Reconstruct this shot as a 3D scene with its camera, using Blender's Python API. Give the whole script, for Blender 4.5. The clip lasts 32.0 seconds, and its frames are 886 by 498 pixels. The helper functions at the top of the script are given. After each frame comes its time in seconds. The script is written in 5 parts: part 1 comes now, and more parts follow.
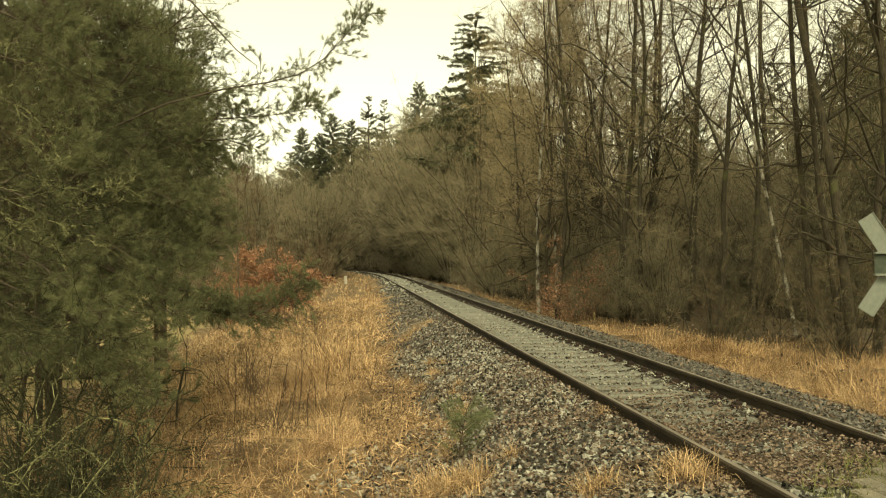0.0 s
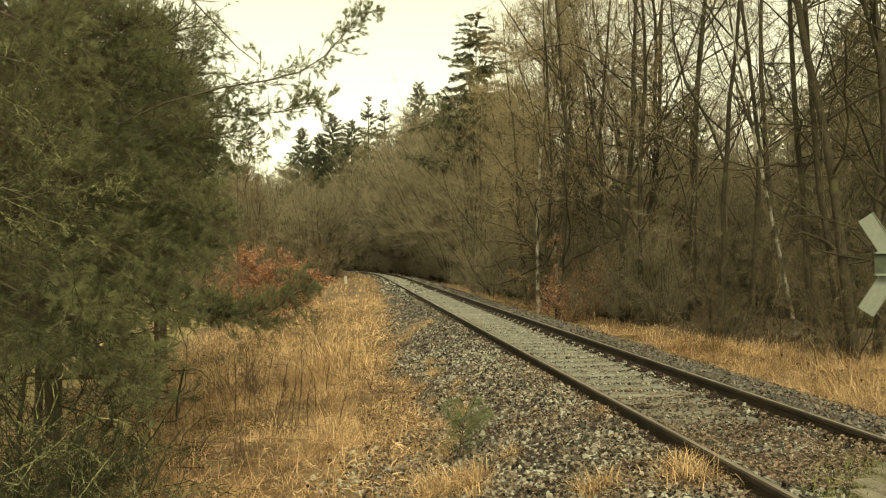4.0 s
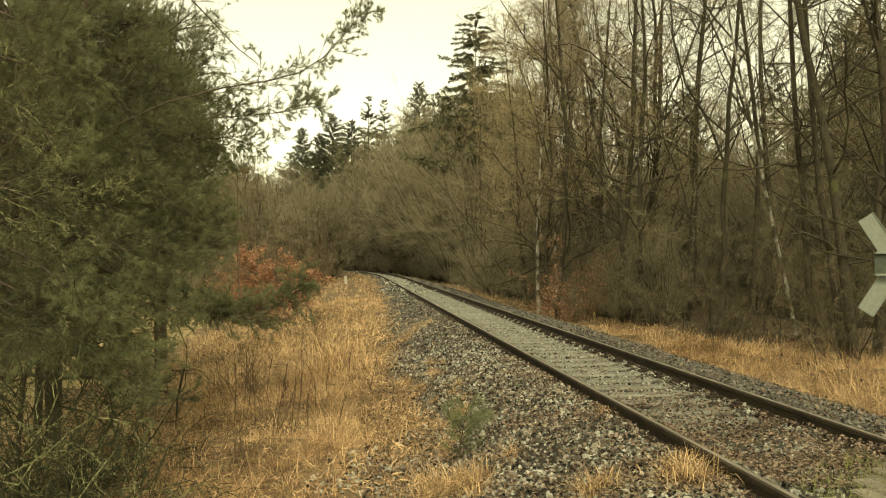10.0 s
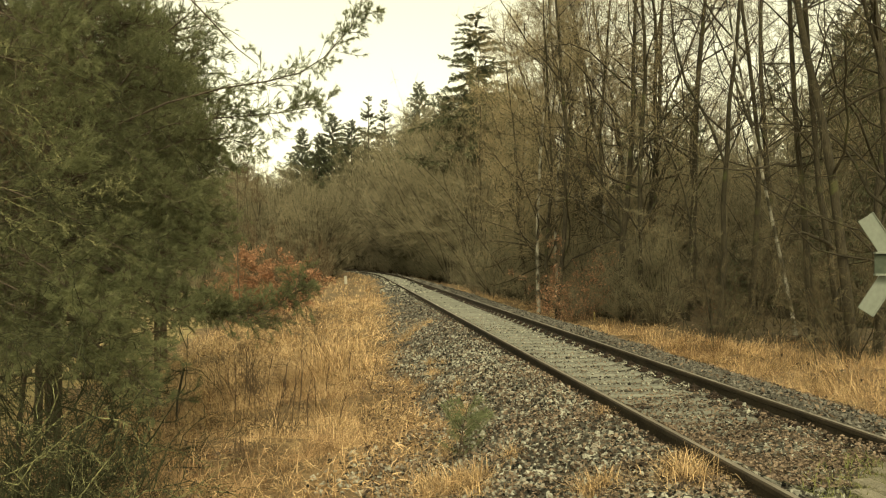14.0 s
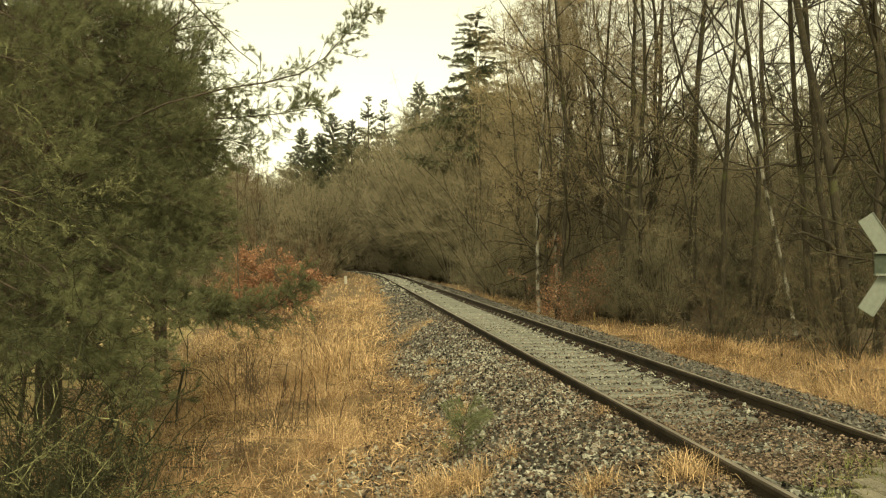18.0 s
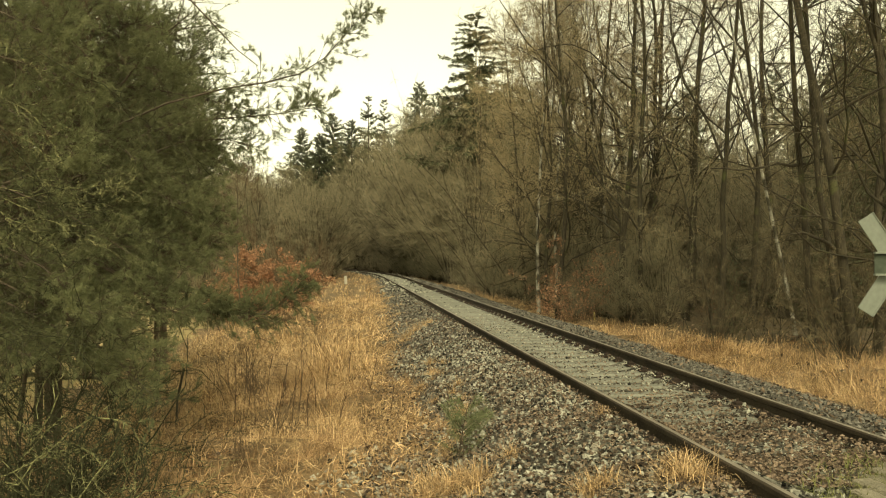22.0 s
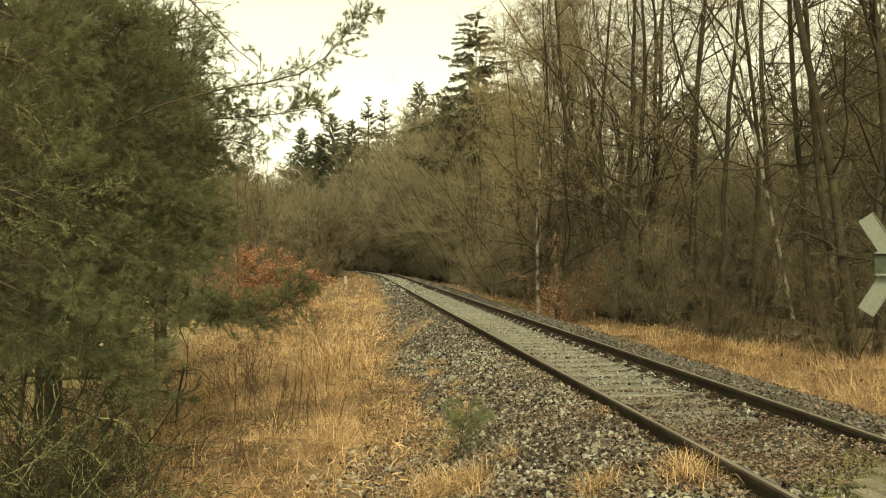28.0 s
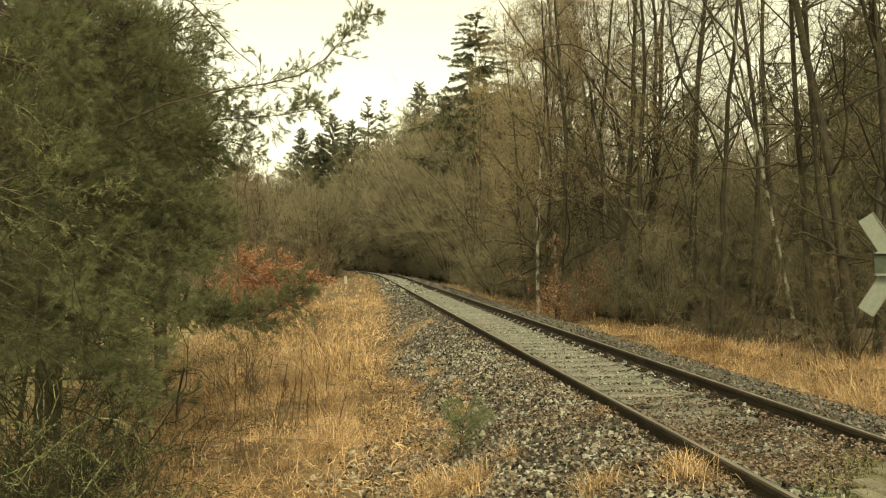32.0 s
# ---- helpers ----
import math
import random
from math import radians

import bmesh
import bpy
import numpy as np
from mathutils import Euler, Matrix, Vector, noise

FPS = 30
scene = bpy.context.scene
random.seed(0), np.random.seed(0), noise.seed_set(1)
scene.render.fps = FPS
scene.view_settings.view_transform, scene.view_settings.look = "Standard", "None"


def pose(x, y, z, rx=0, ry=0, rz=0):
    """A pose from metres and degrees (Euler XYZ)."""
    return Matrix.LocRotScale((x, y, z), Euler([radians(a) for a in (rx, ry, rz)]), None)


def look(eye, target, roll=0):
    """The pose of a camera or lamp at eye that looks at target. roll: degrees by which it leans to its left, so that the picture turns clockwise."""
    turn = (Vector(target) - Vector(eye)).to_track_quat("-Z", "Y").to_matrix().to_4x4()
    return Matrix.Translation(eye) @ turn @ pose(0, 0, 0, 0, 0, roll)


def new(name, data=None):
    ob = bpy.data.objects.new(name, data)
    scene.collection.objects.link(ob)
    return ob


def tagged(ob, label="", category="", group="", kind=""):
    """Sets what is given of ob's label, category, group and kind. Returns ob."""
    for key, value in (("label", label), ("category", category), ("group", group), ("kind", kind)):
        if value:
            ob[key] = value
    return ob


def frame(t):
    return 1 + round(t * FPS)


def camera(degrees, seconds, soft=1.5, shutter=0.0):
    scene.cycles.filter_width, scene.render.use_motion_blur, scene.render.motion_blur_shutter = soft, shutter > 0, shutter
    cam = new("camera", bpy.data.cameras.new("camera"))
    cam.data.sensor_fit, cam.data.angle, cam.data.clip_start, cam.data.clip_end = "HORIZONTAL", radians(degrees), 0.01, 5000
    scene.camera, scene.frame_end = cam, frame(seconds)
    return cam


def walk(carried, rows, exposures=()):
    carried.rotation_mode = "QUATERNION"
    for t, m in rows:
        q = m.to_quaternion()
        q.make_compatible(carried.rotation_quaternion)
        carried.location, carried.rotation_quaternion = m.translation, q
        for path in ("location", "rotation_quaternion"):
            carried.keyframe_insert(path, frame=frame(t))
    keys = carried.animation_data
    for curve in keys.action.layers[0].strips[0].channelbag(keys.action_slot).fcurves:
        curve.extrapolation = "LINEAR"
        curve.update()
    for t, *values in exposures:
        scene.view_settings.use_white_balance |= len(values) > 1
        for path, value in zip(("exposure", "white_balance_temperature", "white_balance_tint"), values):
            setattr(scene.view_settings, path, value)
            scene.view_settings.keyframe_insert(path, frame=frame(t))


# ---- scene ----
cam = camera(51.616, 32.0, soft=1.05)
STAND = pose(0, 0, 1.377, 90.535, 0, 0)
walk(cam, [(0.0, STAND), (32.0, STAND)], exposures=[(0.0, 0.68, 6500, 10), (32.0, 0.73, 6500, 10)])

# ---- light: bright overcast sky, weak wide sun ----
SUN_UP, SUN_ROUND = radians(42), radians(174)
world = bpy.data.worlds.new("sky")
scene.world = world
world.use_nodes = True
wn, wl = world.node_tree.nodes, world.node_tree.links
wn.clear()
sky = wn.new("ShaderNodeTexSky")
sky.sky_type, sky.sun_disc = "NISHITA", False
sky.sun_elevation, sky.sun_rotation = SUN_UP, SUN_ROUND
grey = wn.new("ShaderNodeHueSaturation")
grey.inputs["Saturation"].default_value = 0.10
wl.new(sky.outputs[0], grey.inputs["Color"])
warm = wn.new("ShaderNodeMix")
warm.data_type, warm.blend_type = "RGBA", "MULTIPLY"
warm.inputs[0].default_value = 1.0
wl.new(grey.outputs[0], warm.inputs[6])
warm.inputs[7].default_value = (1.0, 0.95, 0.605, 1)
bg = wn.new("ShaderNodeBackground")
bg.inputs["Strength"].default_value = 0.15
wl.new(warm.outputs[2], bg.inputs["Color"])
wl.new(bg.outputs[0], wn.new("ShaderNodeOutputWorld").inputs[0])

sun = new("sun", bpy.data.lights.new("sun", "SUN"))
sun.data.energy, sun.data.angle, sun.data.color = 1.8, radians(24), (1.0, 0.88, 0.62)
sun.matrix_world = look((0, 0, 0), (-math.sin(SUN_ROUND) * math.cos(SUN_UP), -math.cos(SUN_ROUND) * math.cos(SUN_UP), -math.sin(SUN_UP)))


# ---- materials ----
def ramp_of(nodes, stops):
    r = nodes.new("ShaderNodeValToRGB")
    while len(r.color_ramp.elements) < len(stops):
        r.color_ramp.elements.new(0.5)
    for e, (at, c) in zip(r.color_ramp.elements, stops):
        e.position, e.color = at, (*c, 1)
    return r


def material(name, dark, light, rough=0.85, fine=40.0, coarse=3.0, bump=0.3, stretch=(1, 1, 1), metal=0.0, vary="none", spot=None, spread=0.55, clump=1.0, thin=0.0):
    """Two scales of noise between two colours; vary: island, object or none; spot: (colour, scale, threshold) of moss or stains; clump: weight of the coarse noise; thin: share of light that passes through."""
    m = bpy.data.materials.new(name)
    m.use_nodes = True
    n, l = m.node_tree.nodes, m.node_tree.links
    b = n["Principled BSDF"]
    b.inputs["Roughness"].default_value, b.inputs["Metallic"].default_value = rough, metal
    b.inputs["Specular IOR Level"].default_value = 0.25
    co = n.new("ShaderNodeTexCoord")
    mp = n.new("ShaderNodeMapping")
    mp.inputs["Scale"].default_value = stretch
    l.new(co.outputs["Object"], mp.inputs[0])
    a, c = n.new("ShaderNodeTexNoise"), n.new("ShaderNodeTexNoise")
    a.inputs["Scale"].default_value, c.inputs["Scale"].default_value = fine, coarse
    a.inputs["Detail"].default_value, c.inputs["Detail"].default_value = 3, 2
    l.new(mp.outputs[0], a.inputs["Vector"])
    l.new(co.outputs["Object"], c.inputs["Vector"])
    add = n.new("ShaderNodeMath")
    add.operation = "ADD"
    l.new(a.outputs[0], add.inputs[0])
    even = n.new("ShaderNodeMath")
    even.operation = "MULTIPLY_ADD"
    even.inputs[1].default_value, even.inputs[2].default_value = clump, 0.5 * (1 - clump)
    l.new(c.outputs[0], even.inputs[0])
    l.new(even.outputs[0], add.inputs[1])
    value = add
    if vary != "none":
        if vary == "island":
            src = n.new("ShaderNodeNewGeometry").outputs["Random Per Island"]
        else:
            src = n.new("ShaderNodeObjectInfo").outputs["Random"]
        w = n.new("ShaderNodeMath")
        w.operation = "MULTIPLY_ADD"
        w.inputs[1].default_value, w.inputs[2].default_value = spread, -spread / 2
        l.new(src, w.inputs[0])
        s2 = n.new("ShaderNodeMath")
        s2.operation = "ADD"
        l.new(add.outputs[0], s2.inputs[0])
        l.new(w.outputs[0], s2.inputs[1])
        value = s2
    rng = n.new("ShaderNodeMapRange")
    rng.inputs["From Min"].default_value, rng.inputs["From Max"].default_value = 0.62, 1.38
    l.new(value.outputs[0], rng.inputs[0])
    r = ramp_of(n, [(0.0, dark), (1.0, light)])
    l.new(rng.outputs[0], r.inputs[0])
    colour = r.outputs[0]
    if spot:
        sp = n.new("ShaderNodeTexNoise")
        sp.inputs["Scale"].default_value, sp.inputs["Detail"].default_value = spot[1], 4
        l.new(co.outputs["Object"], sp.inputs["Vector"])
        edge = n.new("ShaderNodeMapRange")
        edge.inputs["From Min"].default_value, edge.inputs["From Max"].default_value = spot[2], spot[2] + 0.12
        l.new(sp.outputs[0], edge.inputs[0])
        mix = n.new("ShaderNodeMix")
        mix.data_type = "RGBA"
        l.new(edge.outputs[0], mix.inputs[0])
        l.new(colour, mix.inputs[6])
        mix.inputs[7].default_value = (*spot[0], 1)
        colour = mix.outputs[2]
    l.new(colour, b.inputs["Base Color"])
    if thin:
        t = n.new("ShaderNodeBsdfTranslucent")
        both = n.new("ShaderNodeMixShader")
        both.inputs[0].default_value = thin
        l.new(colour, t.inputs["Color"])
        l.new(b.outputs[0], both.inputs[1])
        l.new(t.outputs[0], both.inputs[2])
        l.new(both.outputs[0], n["Material Output"].inputs["Surface"])
    if bump:
        bp = n.new("ShaderNodeBump")
        bp.inputs["Strength"].default_value, bp.inputs["Distance"].default_value = bump, 0.02
        l.new(a.outputs[0], bp.inputs["Height"])
        l.new(bp.outputs[0], b.inputs["Normal"])
    return m


SOIL = material("soil_with_litter", (0.072, 0.051, 0.027), (0.24, 0.168, 0.087), 0.95, 18, 1.6, 0.8, spot=((0.28, 0.20, 0.10), 3.7, 0.56))
LITTER = material("needle_litter", (0.045, 0.036, 0.022), (0.15, 0.115, 0.065), 0.95, 14, 0.8, 0.6)
MEADOW = material("pale_meadow", (0.22, 0.175, 0.075), (0.42, 0.34, 0.16), 0.95, 9, 0.35, 0.5)
STONE = material("ballast_stone", (0.02, 0.0195, 0.0145), (0.43, 0.42, 0.33), 0.9, 30, 6, 0.3, vary="island", spread=1.5)
STONE_DIRTY = material("dirty_ballast_stone", (0.02, 0.019, 0.0145), (0.22, 0.205, 0.165), 0.95, 30, 6, 0.3, vary="island", spread=0.9)
STONE_ONE = material("ballast_stone_single", (0.03, 0.027, 0.02), (0.37, 0.335, 0.255), 0.9, 30, 6, 0.3, vary="object", spread=0.9)
BED = material("ballast_bed", (0.028, 0.025, 0.018), (0.15, 0.138, 0.105), 0.95, 26, 2.0, 0.9)
CONCRETE = material("weathered_concrete", (0.14, 0.14, 0.108), (0.265, 0.265, 0.21), 0.9, 35, 3, 0.35, vary="object", spread=0.3, spot=((0.12, 0.115, 0.085), 6, 0.6))
RUST = material("rusty_rail_side", (0.028, 0.022, 0.0145), (0.092, 0.07, 0.045), 0.9, 60, 3, 0.3, metal=0.2)
# worn steel, paled further in the base colour to stand for reflected sky
STEEL = material("worn_sky_lit_rail_top", (0.19, 0.165, 0.125), (0.37, 0.325, 0.25), 0.45, 60, 2, 0.1, stretch=(6, 0.3, 1), metal=0.35)
CLIP = material("rusty_clip", (0.014, 0.01, 0.007), (0.05, 0.034, 0.022), 0.85, 80, 8, 0.3)
PLANK = material("weathered_plank", (0.17, 0.15, 0.10), (0.42, 0.375, 0.265), 0.9, 40, 4, 0.9, stretch=(9, 0.5, 4), vary="object", spread=0.5, spot=((0.15, 0.145, 0.06), 7, 0.64))
BARK = material("grey_brown_bark", (0.018, 0.0153, 0.009), (0.08, 0.067, 0.04), 0.95, 25, 3.5, 1.0, stretch=(2, 2, 0.4), spot=((0.075, 0.077, 0.03), 2.2, 0.58))
# one brown twig in three tones: distance and haze are painted into them
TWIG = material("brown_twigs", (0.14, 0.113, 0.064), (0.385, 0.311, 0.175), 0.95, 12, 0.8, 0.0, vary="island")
# aerial haze mixed into the twig colour: greyer, with less contrast
HAZETWIG = material("hazed_brown_twigs", (0.122, 0.107, 0.065), (0.288, 0.251, 0.153), 0.95, 6, 0.3, 0.0, vary="island")
MOSSTWIG = material("lichen_covered_twigs", (0.014, 0.015, 0.008), (0.29, 0.285, 0.13), 0.95, 60, 22, 0.4, vary="island", spread=0.4, clump=2.4)
# darker copy of the twig colour for shrubs and crowns standing near
NEARTWIG = material("dark_near_twigs", (0.054, 0.044, 0.025), (0.185, 0.151, 0.084), 0.95, 12, 0.8, 0.0, vary="island")
DARKTWIG = material("dark_mossy_twigs", (0.012, 0.013, 0.006), (0.056, 0.058, 0.025), 0.95, 18, 1.6, 0.2, vary="island")
REDTWIG = material("reddish_dead_twigs", (0.07, 0.05, 0.028), (0.19, 0.135, 0.078), 0.95, 12, 0.8, 0.0, vary="island")
BIRCH = material("birch_bark", (0.16, 0.145, 0.105), (0.52, 0.49, 0.39), 0.85, 20, 2, 0.4, stretch=(1, 1, 5), spot=((0.055, 0.048, 0.03), 3.0, 0.445))
PINEBARK = material("pine_bark", (0.044, 0.035, 0.023), (0.13, 0.102, 0.067), 0.95, 22, 2, 0.9, stretch=(2, 2, 0.5))
NEEDLE = material("pine_needles", (0.103, 0.111, 0.052), (0.243, 0.256, 0.123), 0.75, 8, 0.8, 0.0, vary="island", thin=0.38)
# mist over the far spruces is lightened into the needle colour
SPRUCE = material("spruce_needles", (0.058, 0.064, 0.033), (0.145, 0.153, 0.082), 0.85, 6, 0.4, 0.0, vary="island", thin=0.25)
STRAW = material("dry_straw", (0.19, 0.118, 0.05), (0.82, 0.585, 0.31), 0.85, 9, 3.2, 0.0, vary="island", spread=1.0, clump=1.8)
SAPLING = material("young_pine_needles", (0.12, 0.14, 0.062), (0.27, 0.30, 0.15), 0.75, 8, 0.8, 0.0, vary="island", thin=0.3)
RUSSET = material("russet_dead_grass", (0.18, 0.105, 0.05), (0.50, 0.33, 0.165), 0.9, 10, 2.8, 0.0, vary="island", spread=0.8, clump=1.8)
STALK = material("dead_stalks", (0.05, 0.034, 0.02), (0.14, 0.093, 0.054), 0.9, 12, 1, 0.0, vary="island")
GREENGRASS = material("green_grass", (0.09, 0.10, 0.03), (0.24, 0.24, 0.08), 0.85, 10, 0.9, 0.0, vary="island")
LEAF = material("dead_brown_leaves", (0.035, 0.025, 0.016), (0.27, 0.20, 0.135), 0.85, 15, 1, 0.0, vary="island", spread=0.9)
BEECH = material("copper_beech_leaves", (0.24, 0.122, 0.066), (0.54, 0.315, 0.185), 0.8, 10, 1, 0.0, vary="island", spread=0.9, thin=0.3)
SIGNBACK = material("grey_painted_metal", (0.15, 0.165, 0.13), (0.215, 0.235, 0.19), 0.6, 20, 2, 0.05)
CLAMP = material("dark_green_metal", (0.035, 0.045, 0.03), (0.075, 0.09, 0.06), 0.7, 20, 2, 0.05)
POSTGREY = material("galvanised_post", (0.25, 0.26, 0.23), (0.40, 0.41, 0.37), 0.5, 30, 2, 0.05, metal=0.5)
MARKER = material("pale_marker_stone", (0.28, 0.26, 0.20), (0.52, 0.49, 0.39), 0.9, 25, 4, 0.4, spot=((0.2, 0.19, 0.11), 5, 0.58))
PEG = material("yellow_peg_paint", (0.42, 0.32, 0.12), (0.66, 0.52, 0.22), 0.8, 30, 5, 0.2)
WOOD = material("grey_dead_wood", (0.09, 0.07, 0.045), (0.24, 0.19, 0.12), 0.95, 25, 2, 0.6, stretch=(3, 3, 0.5))

# ---- geometry helpers ----
rng = np.random.default_rng(7)


def unit(v):
    return v / np.maximum(np.linalg.norm(v, axis=-1, keepdims=True), 1e-9)


class Geo:
    """Gathers vertices and faces of one mesh."""

    def __init__(self):
        self.v, self.f, self.m, self.n = [], [], [], 0

    def add(self, verts, faces, slot=0):
        verts, faces = np.asarray(verts, float).reshape(-1, 3), np.asarray(faces, int)
        if len(faces):
            self.v.append(verts)
            self.f.append(faces + self.n)
            self.m.append(np.full(len(faces), slot))
            self.n += len(verts)
        return self

    def mesh(self, name, mats, smooth=False):
        me = bpy.data.meshes.new(name)
        v = np.concatenate(self.v)
        me.vertices.add(len(v))
        me.vertices.foreach_set("co", v.astype(np.float32).ravel())
        loops = np.concatenate([f.ravel() for f in self.f])
        sizes = np.concatenate([np.full(len(f), f.shape[1]) for f in self.f])
        me.loops.add(len(loops))
        me.loops.foreach_set("vertex_index", loops.astype(np.int32))
        me.polygons.add(len(sizes))
        me.polygons.foreach_set("loop_start", np.concatenate([[0], np.cumsum(sizes)[:-1]]).astype(np.int32))
        me.polygons.foreach_set("material_index", np.concatenate(self.m).astype(np.int32))
        me.polygons.foreach_set("use_smooth", np.full(len(sizes), smooth))
        for one in mats if isinstance(mats, (list, tuple)) else [mats]:
            me.materials.append(one)
        me.update(calc_edges=True)
        return me


def thing(name, label, category, at=None, group="", kind=""):
    ob = tagged(new(name), label, category, group, kind)
    if at is not None:
        ob.matrix_basis = at
    return ob


def part(name, geo, mats, parent, label="", at=None, smooth=False):
    ob = new(name, geo.mesh(name, mats, smooth) if isinstance(geo, Geo) else geo)
    ob.parent = parent
    if at is not None:
        ob.matrix_basis = at
    return tagged(ob, label)


def box(geo, x0, x1, y0, y1, z0, z1, slot=0, chamfer=0.0):
    c = chamfer
    v = [(x0, y0, z0), (x1, y0, z0), (x1, y1, z0), (x0, y1, z0), (x0, y0, z1 - c), (x1, y0, z1 - c), (x1, y1, z1 - c), (x0, y1, z1 - c)]
    f = [(3, 2, 1, 0), (0, 1, 5, 4), (1, 2, 6, 5), (2, 3, 7, 6), (3, 0, 4, 7)]
    if c:
        v += [(x0 + c, y0 + c, z1), (x1 - c, y0 + c, z1), (x1 - c, y1 - c, z1), (x0 + c, y1 - c, z1)]
        f += [(4, 5, 9, 8), (5, 6, 10, 9), (6, 7, 11, 10), (7, 4, 8, 11), (8, 9, 10, 11)]
    else:
        f += [(4, 5, 6, 7)]
    return geo.add(v, f, slot)


def tubes(geo, paths, radii, sides=4, slot=0):
    """Tapered tubes along paths (N, K, 3) with radii (N, K)."""
    n, k, _ = paths.shape
    t = unit(np.gradient(paths, axis=1))
    ref = np.where(np.abs(t[..., 2:3]) > 0.9, np.array([1.0, 0, 0]), np.array([0, 0, 1.0]))
    u = unit(np.cross(t, ref))
    w = np.cross(t, u)
    a = np.arange(sides) * 2 * math.pi / sides
    ring = u[:, :, None, :] * np.cos(a)[None, None, :, None] + w[:, :, None, :] * np.sin(a)[None, None, :, None]
    v = paths[:, :, None, :] + ring * radii[:, :, None, None]
    i = np.arange(n)[:, None, None] * (k * sides) + np.arange(k - 1)[None, :, None] * sides
    j, j2 = np.arange(sides)[None, None, :], (np.arange(sides)[None, None, :] + 1) % sides
    f = np.stack([i + j, i + sides + j, i + sides + j2, i + j2], -1).reshape(-1, 4)
    return geo.add(v, f, slot)


def spikes(geo, p0, p1, r, slot=0):
    """Fine twigs: three-sided points from p0 to p1."""
    n = len(p0)
    d = unit(p1 - p0)
    ref = np.where(np.abs(d[:, 2:3]) > 0.9, np.array([1.0, 0, 0]), np.array([0, 0, 1.0]))
    u = unit(np.cross(d, ref))
    w = np.cross(d, u)
    r = np.broadcast_to(np.asarray(r, float), (n,))[:, None]
    v = np.stack([p0 + u * r, p0 + (-0.5 * u + 0.87 * w) * r, p0 + (-0.5 * u - 0.87 * w) * r, p1], 1)
    b = np.arange(n)[:, None] * 4
    f = np.stack([b + np.array([0, 1, 3]), b + np.array([1, 2, 3]), b + np.array([2, 0, 3])], 1).reshape(-1, 3)
    return geo.add(v, f, slot)


def grow(g, start, way, length, k=5, wobble=0.15, lift=0.0):
    """Wandering paths from start along way."""
    n = len(start)
    pts, d = [start], unit(way)
    step = (np.broadcast_to(length, (n,)) / (k - 1))[:, None]
    for _ in range(k - 1):
        d = unit(d + g.normal(0, wobble, (n, 3)) + np.array([0, 0, lift]))
        pts.append(pts[-1] + d * step)
    return np.stack(pts, 1)


def taper(r0, r1, k):
    r0 = np.asarray(r0, float)
    return r0[:, None] * (1 - np.linspace(0, 1, k)[None, :] * (1 - r1))


def sprout(g, paths, radii, count, lo, hi, angle, spread=0.25):
    """Places and ways of side shoots on paths: (start, way, radius there, how far along)."""
    n, k, _ = paths.shape
    i = np.repeat(np.arange(n), count)
    t = g.uniform(lo, hi, n * count)
    x = t * (k - 1)
    a = np.minimum(x.astype(int), k - 2)
    fr = (x - a)[:, None]
    p = paths[i, a] * (1 - fr) + paths[i, a + 1] * fr
    d = unit(paths[i, a + 1] - paths[i, a])
    rad = radii[i, a] * (1 - fr[:, 0]) + radii[i, a + 1] * fr[:, 0]
    side = unit(np.cross(d, unit(g.normal(0, 1, d.shape))))
    ang = np.clip(g.normal(angle, spread, len(t)), 0.2, 1.7)[:, None]
    return p, d * np.cos(ang) + side * np.sin(ang), rad, t


# ---- the track's line: straight, then a bend to the left; s in metres along it ----
HEAD, BEND_FROM, BEND, GRADE = 0.10054, 59.0, 0.00262, -0.001365


def line(s):
    """x, y and heading of the track's centre line."""
    s = np.asarray(s, float)
    e = np.maximum(s - BEND_FROM, 0)
    a = HEAD + BEND * e
    st = np.minimum(s, BEND_FROM)
    x = 2.5038 - st * math.sin(HEAD) + (np.cos(a) - math.cos(HEAD)) / BEND
    y = 8 + st * math.cos(HEAD) + (np.sin(a) - math.sin(HEAD)) / BEND
    return x, y, a


S_TAB = np.linspace(-120, 330, 1800)
X_TAB, Y_TAB, A_TAB = line(S_TAB)


def offset(x, y):
    """How far right of the centre line a place lies."""
    x, y = np.asarray(x, float), np.asarray(y, float)
    return (x - np.interp(y, Y_TAB, X_TAB)) * np.cos(np.interp(y, Y_TAB, A_TAB))


def along(s, d):
    x, y, a = line(s)
    return x + d * np.cos(a), y + d * np.sin(a)


BANK_D = [-400, -60, -14, -9.5, -7.0, -4.7, -3.6, -2.7, -1.75, -1.35, -0.87, -0.68, -0.48, 0.48, 0.68, 0.87, 1.35, 1.9, 2.9, 3.4, 5.0, 8.0, 30, 80, 400]
BANK_Z = [-2.4, -2.3, -2.25, -2.1, -1.35, -0.66, -0.56, -0.46, -0.19, -0.112, -0.112, -0.145, -0.205, -0.205, -0.145, -0.125, -0.135, -0.21, -0.52, -0.60, -0.55, -0.45, -0.3, 2.0, 4.0]


LATTICE = np.random.default_rng(99).uniform(0, 1, (256, 256))


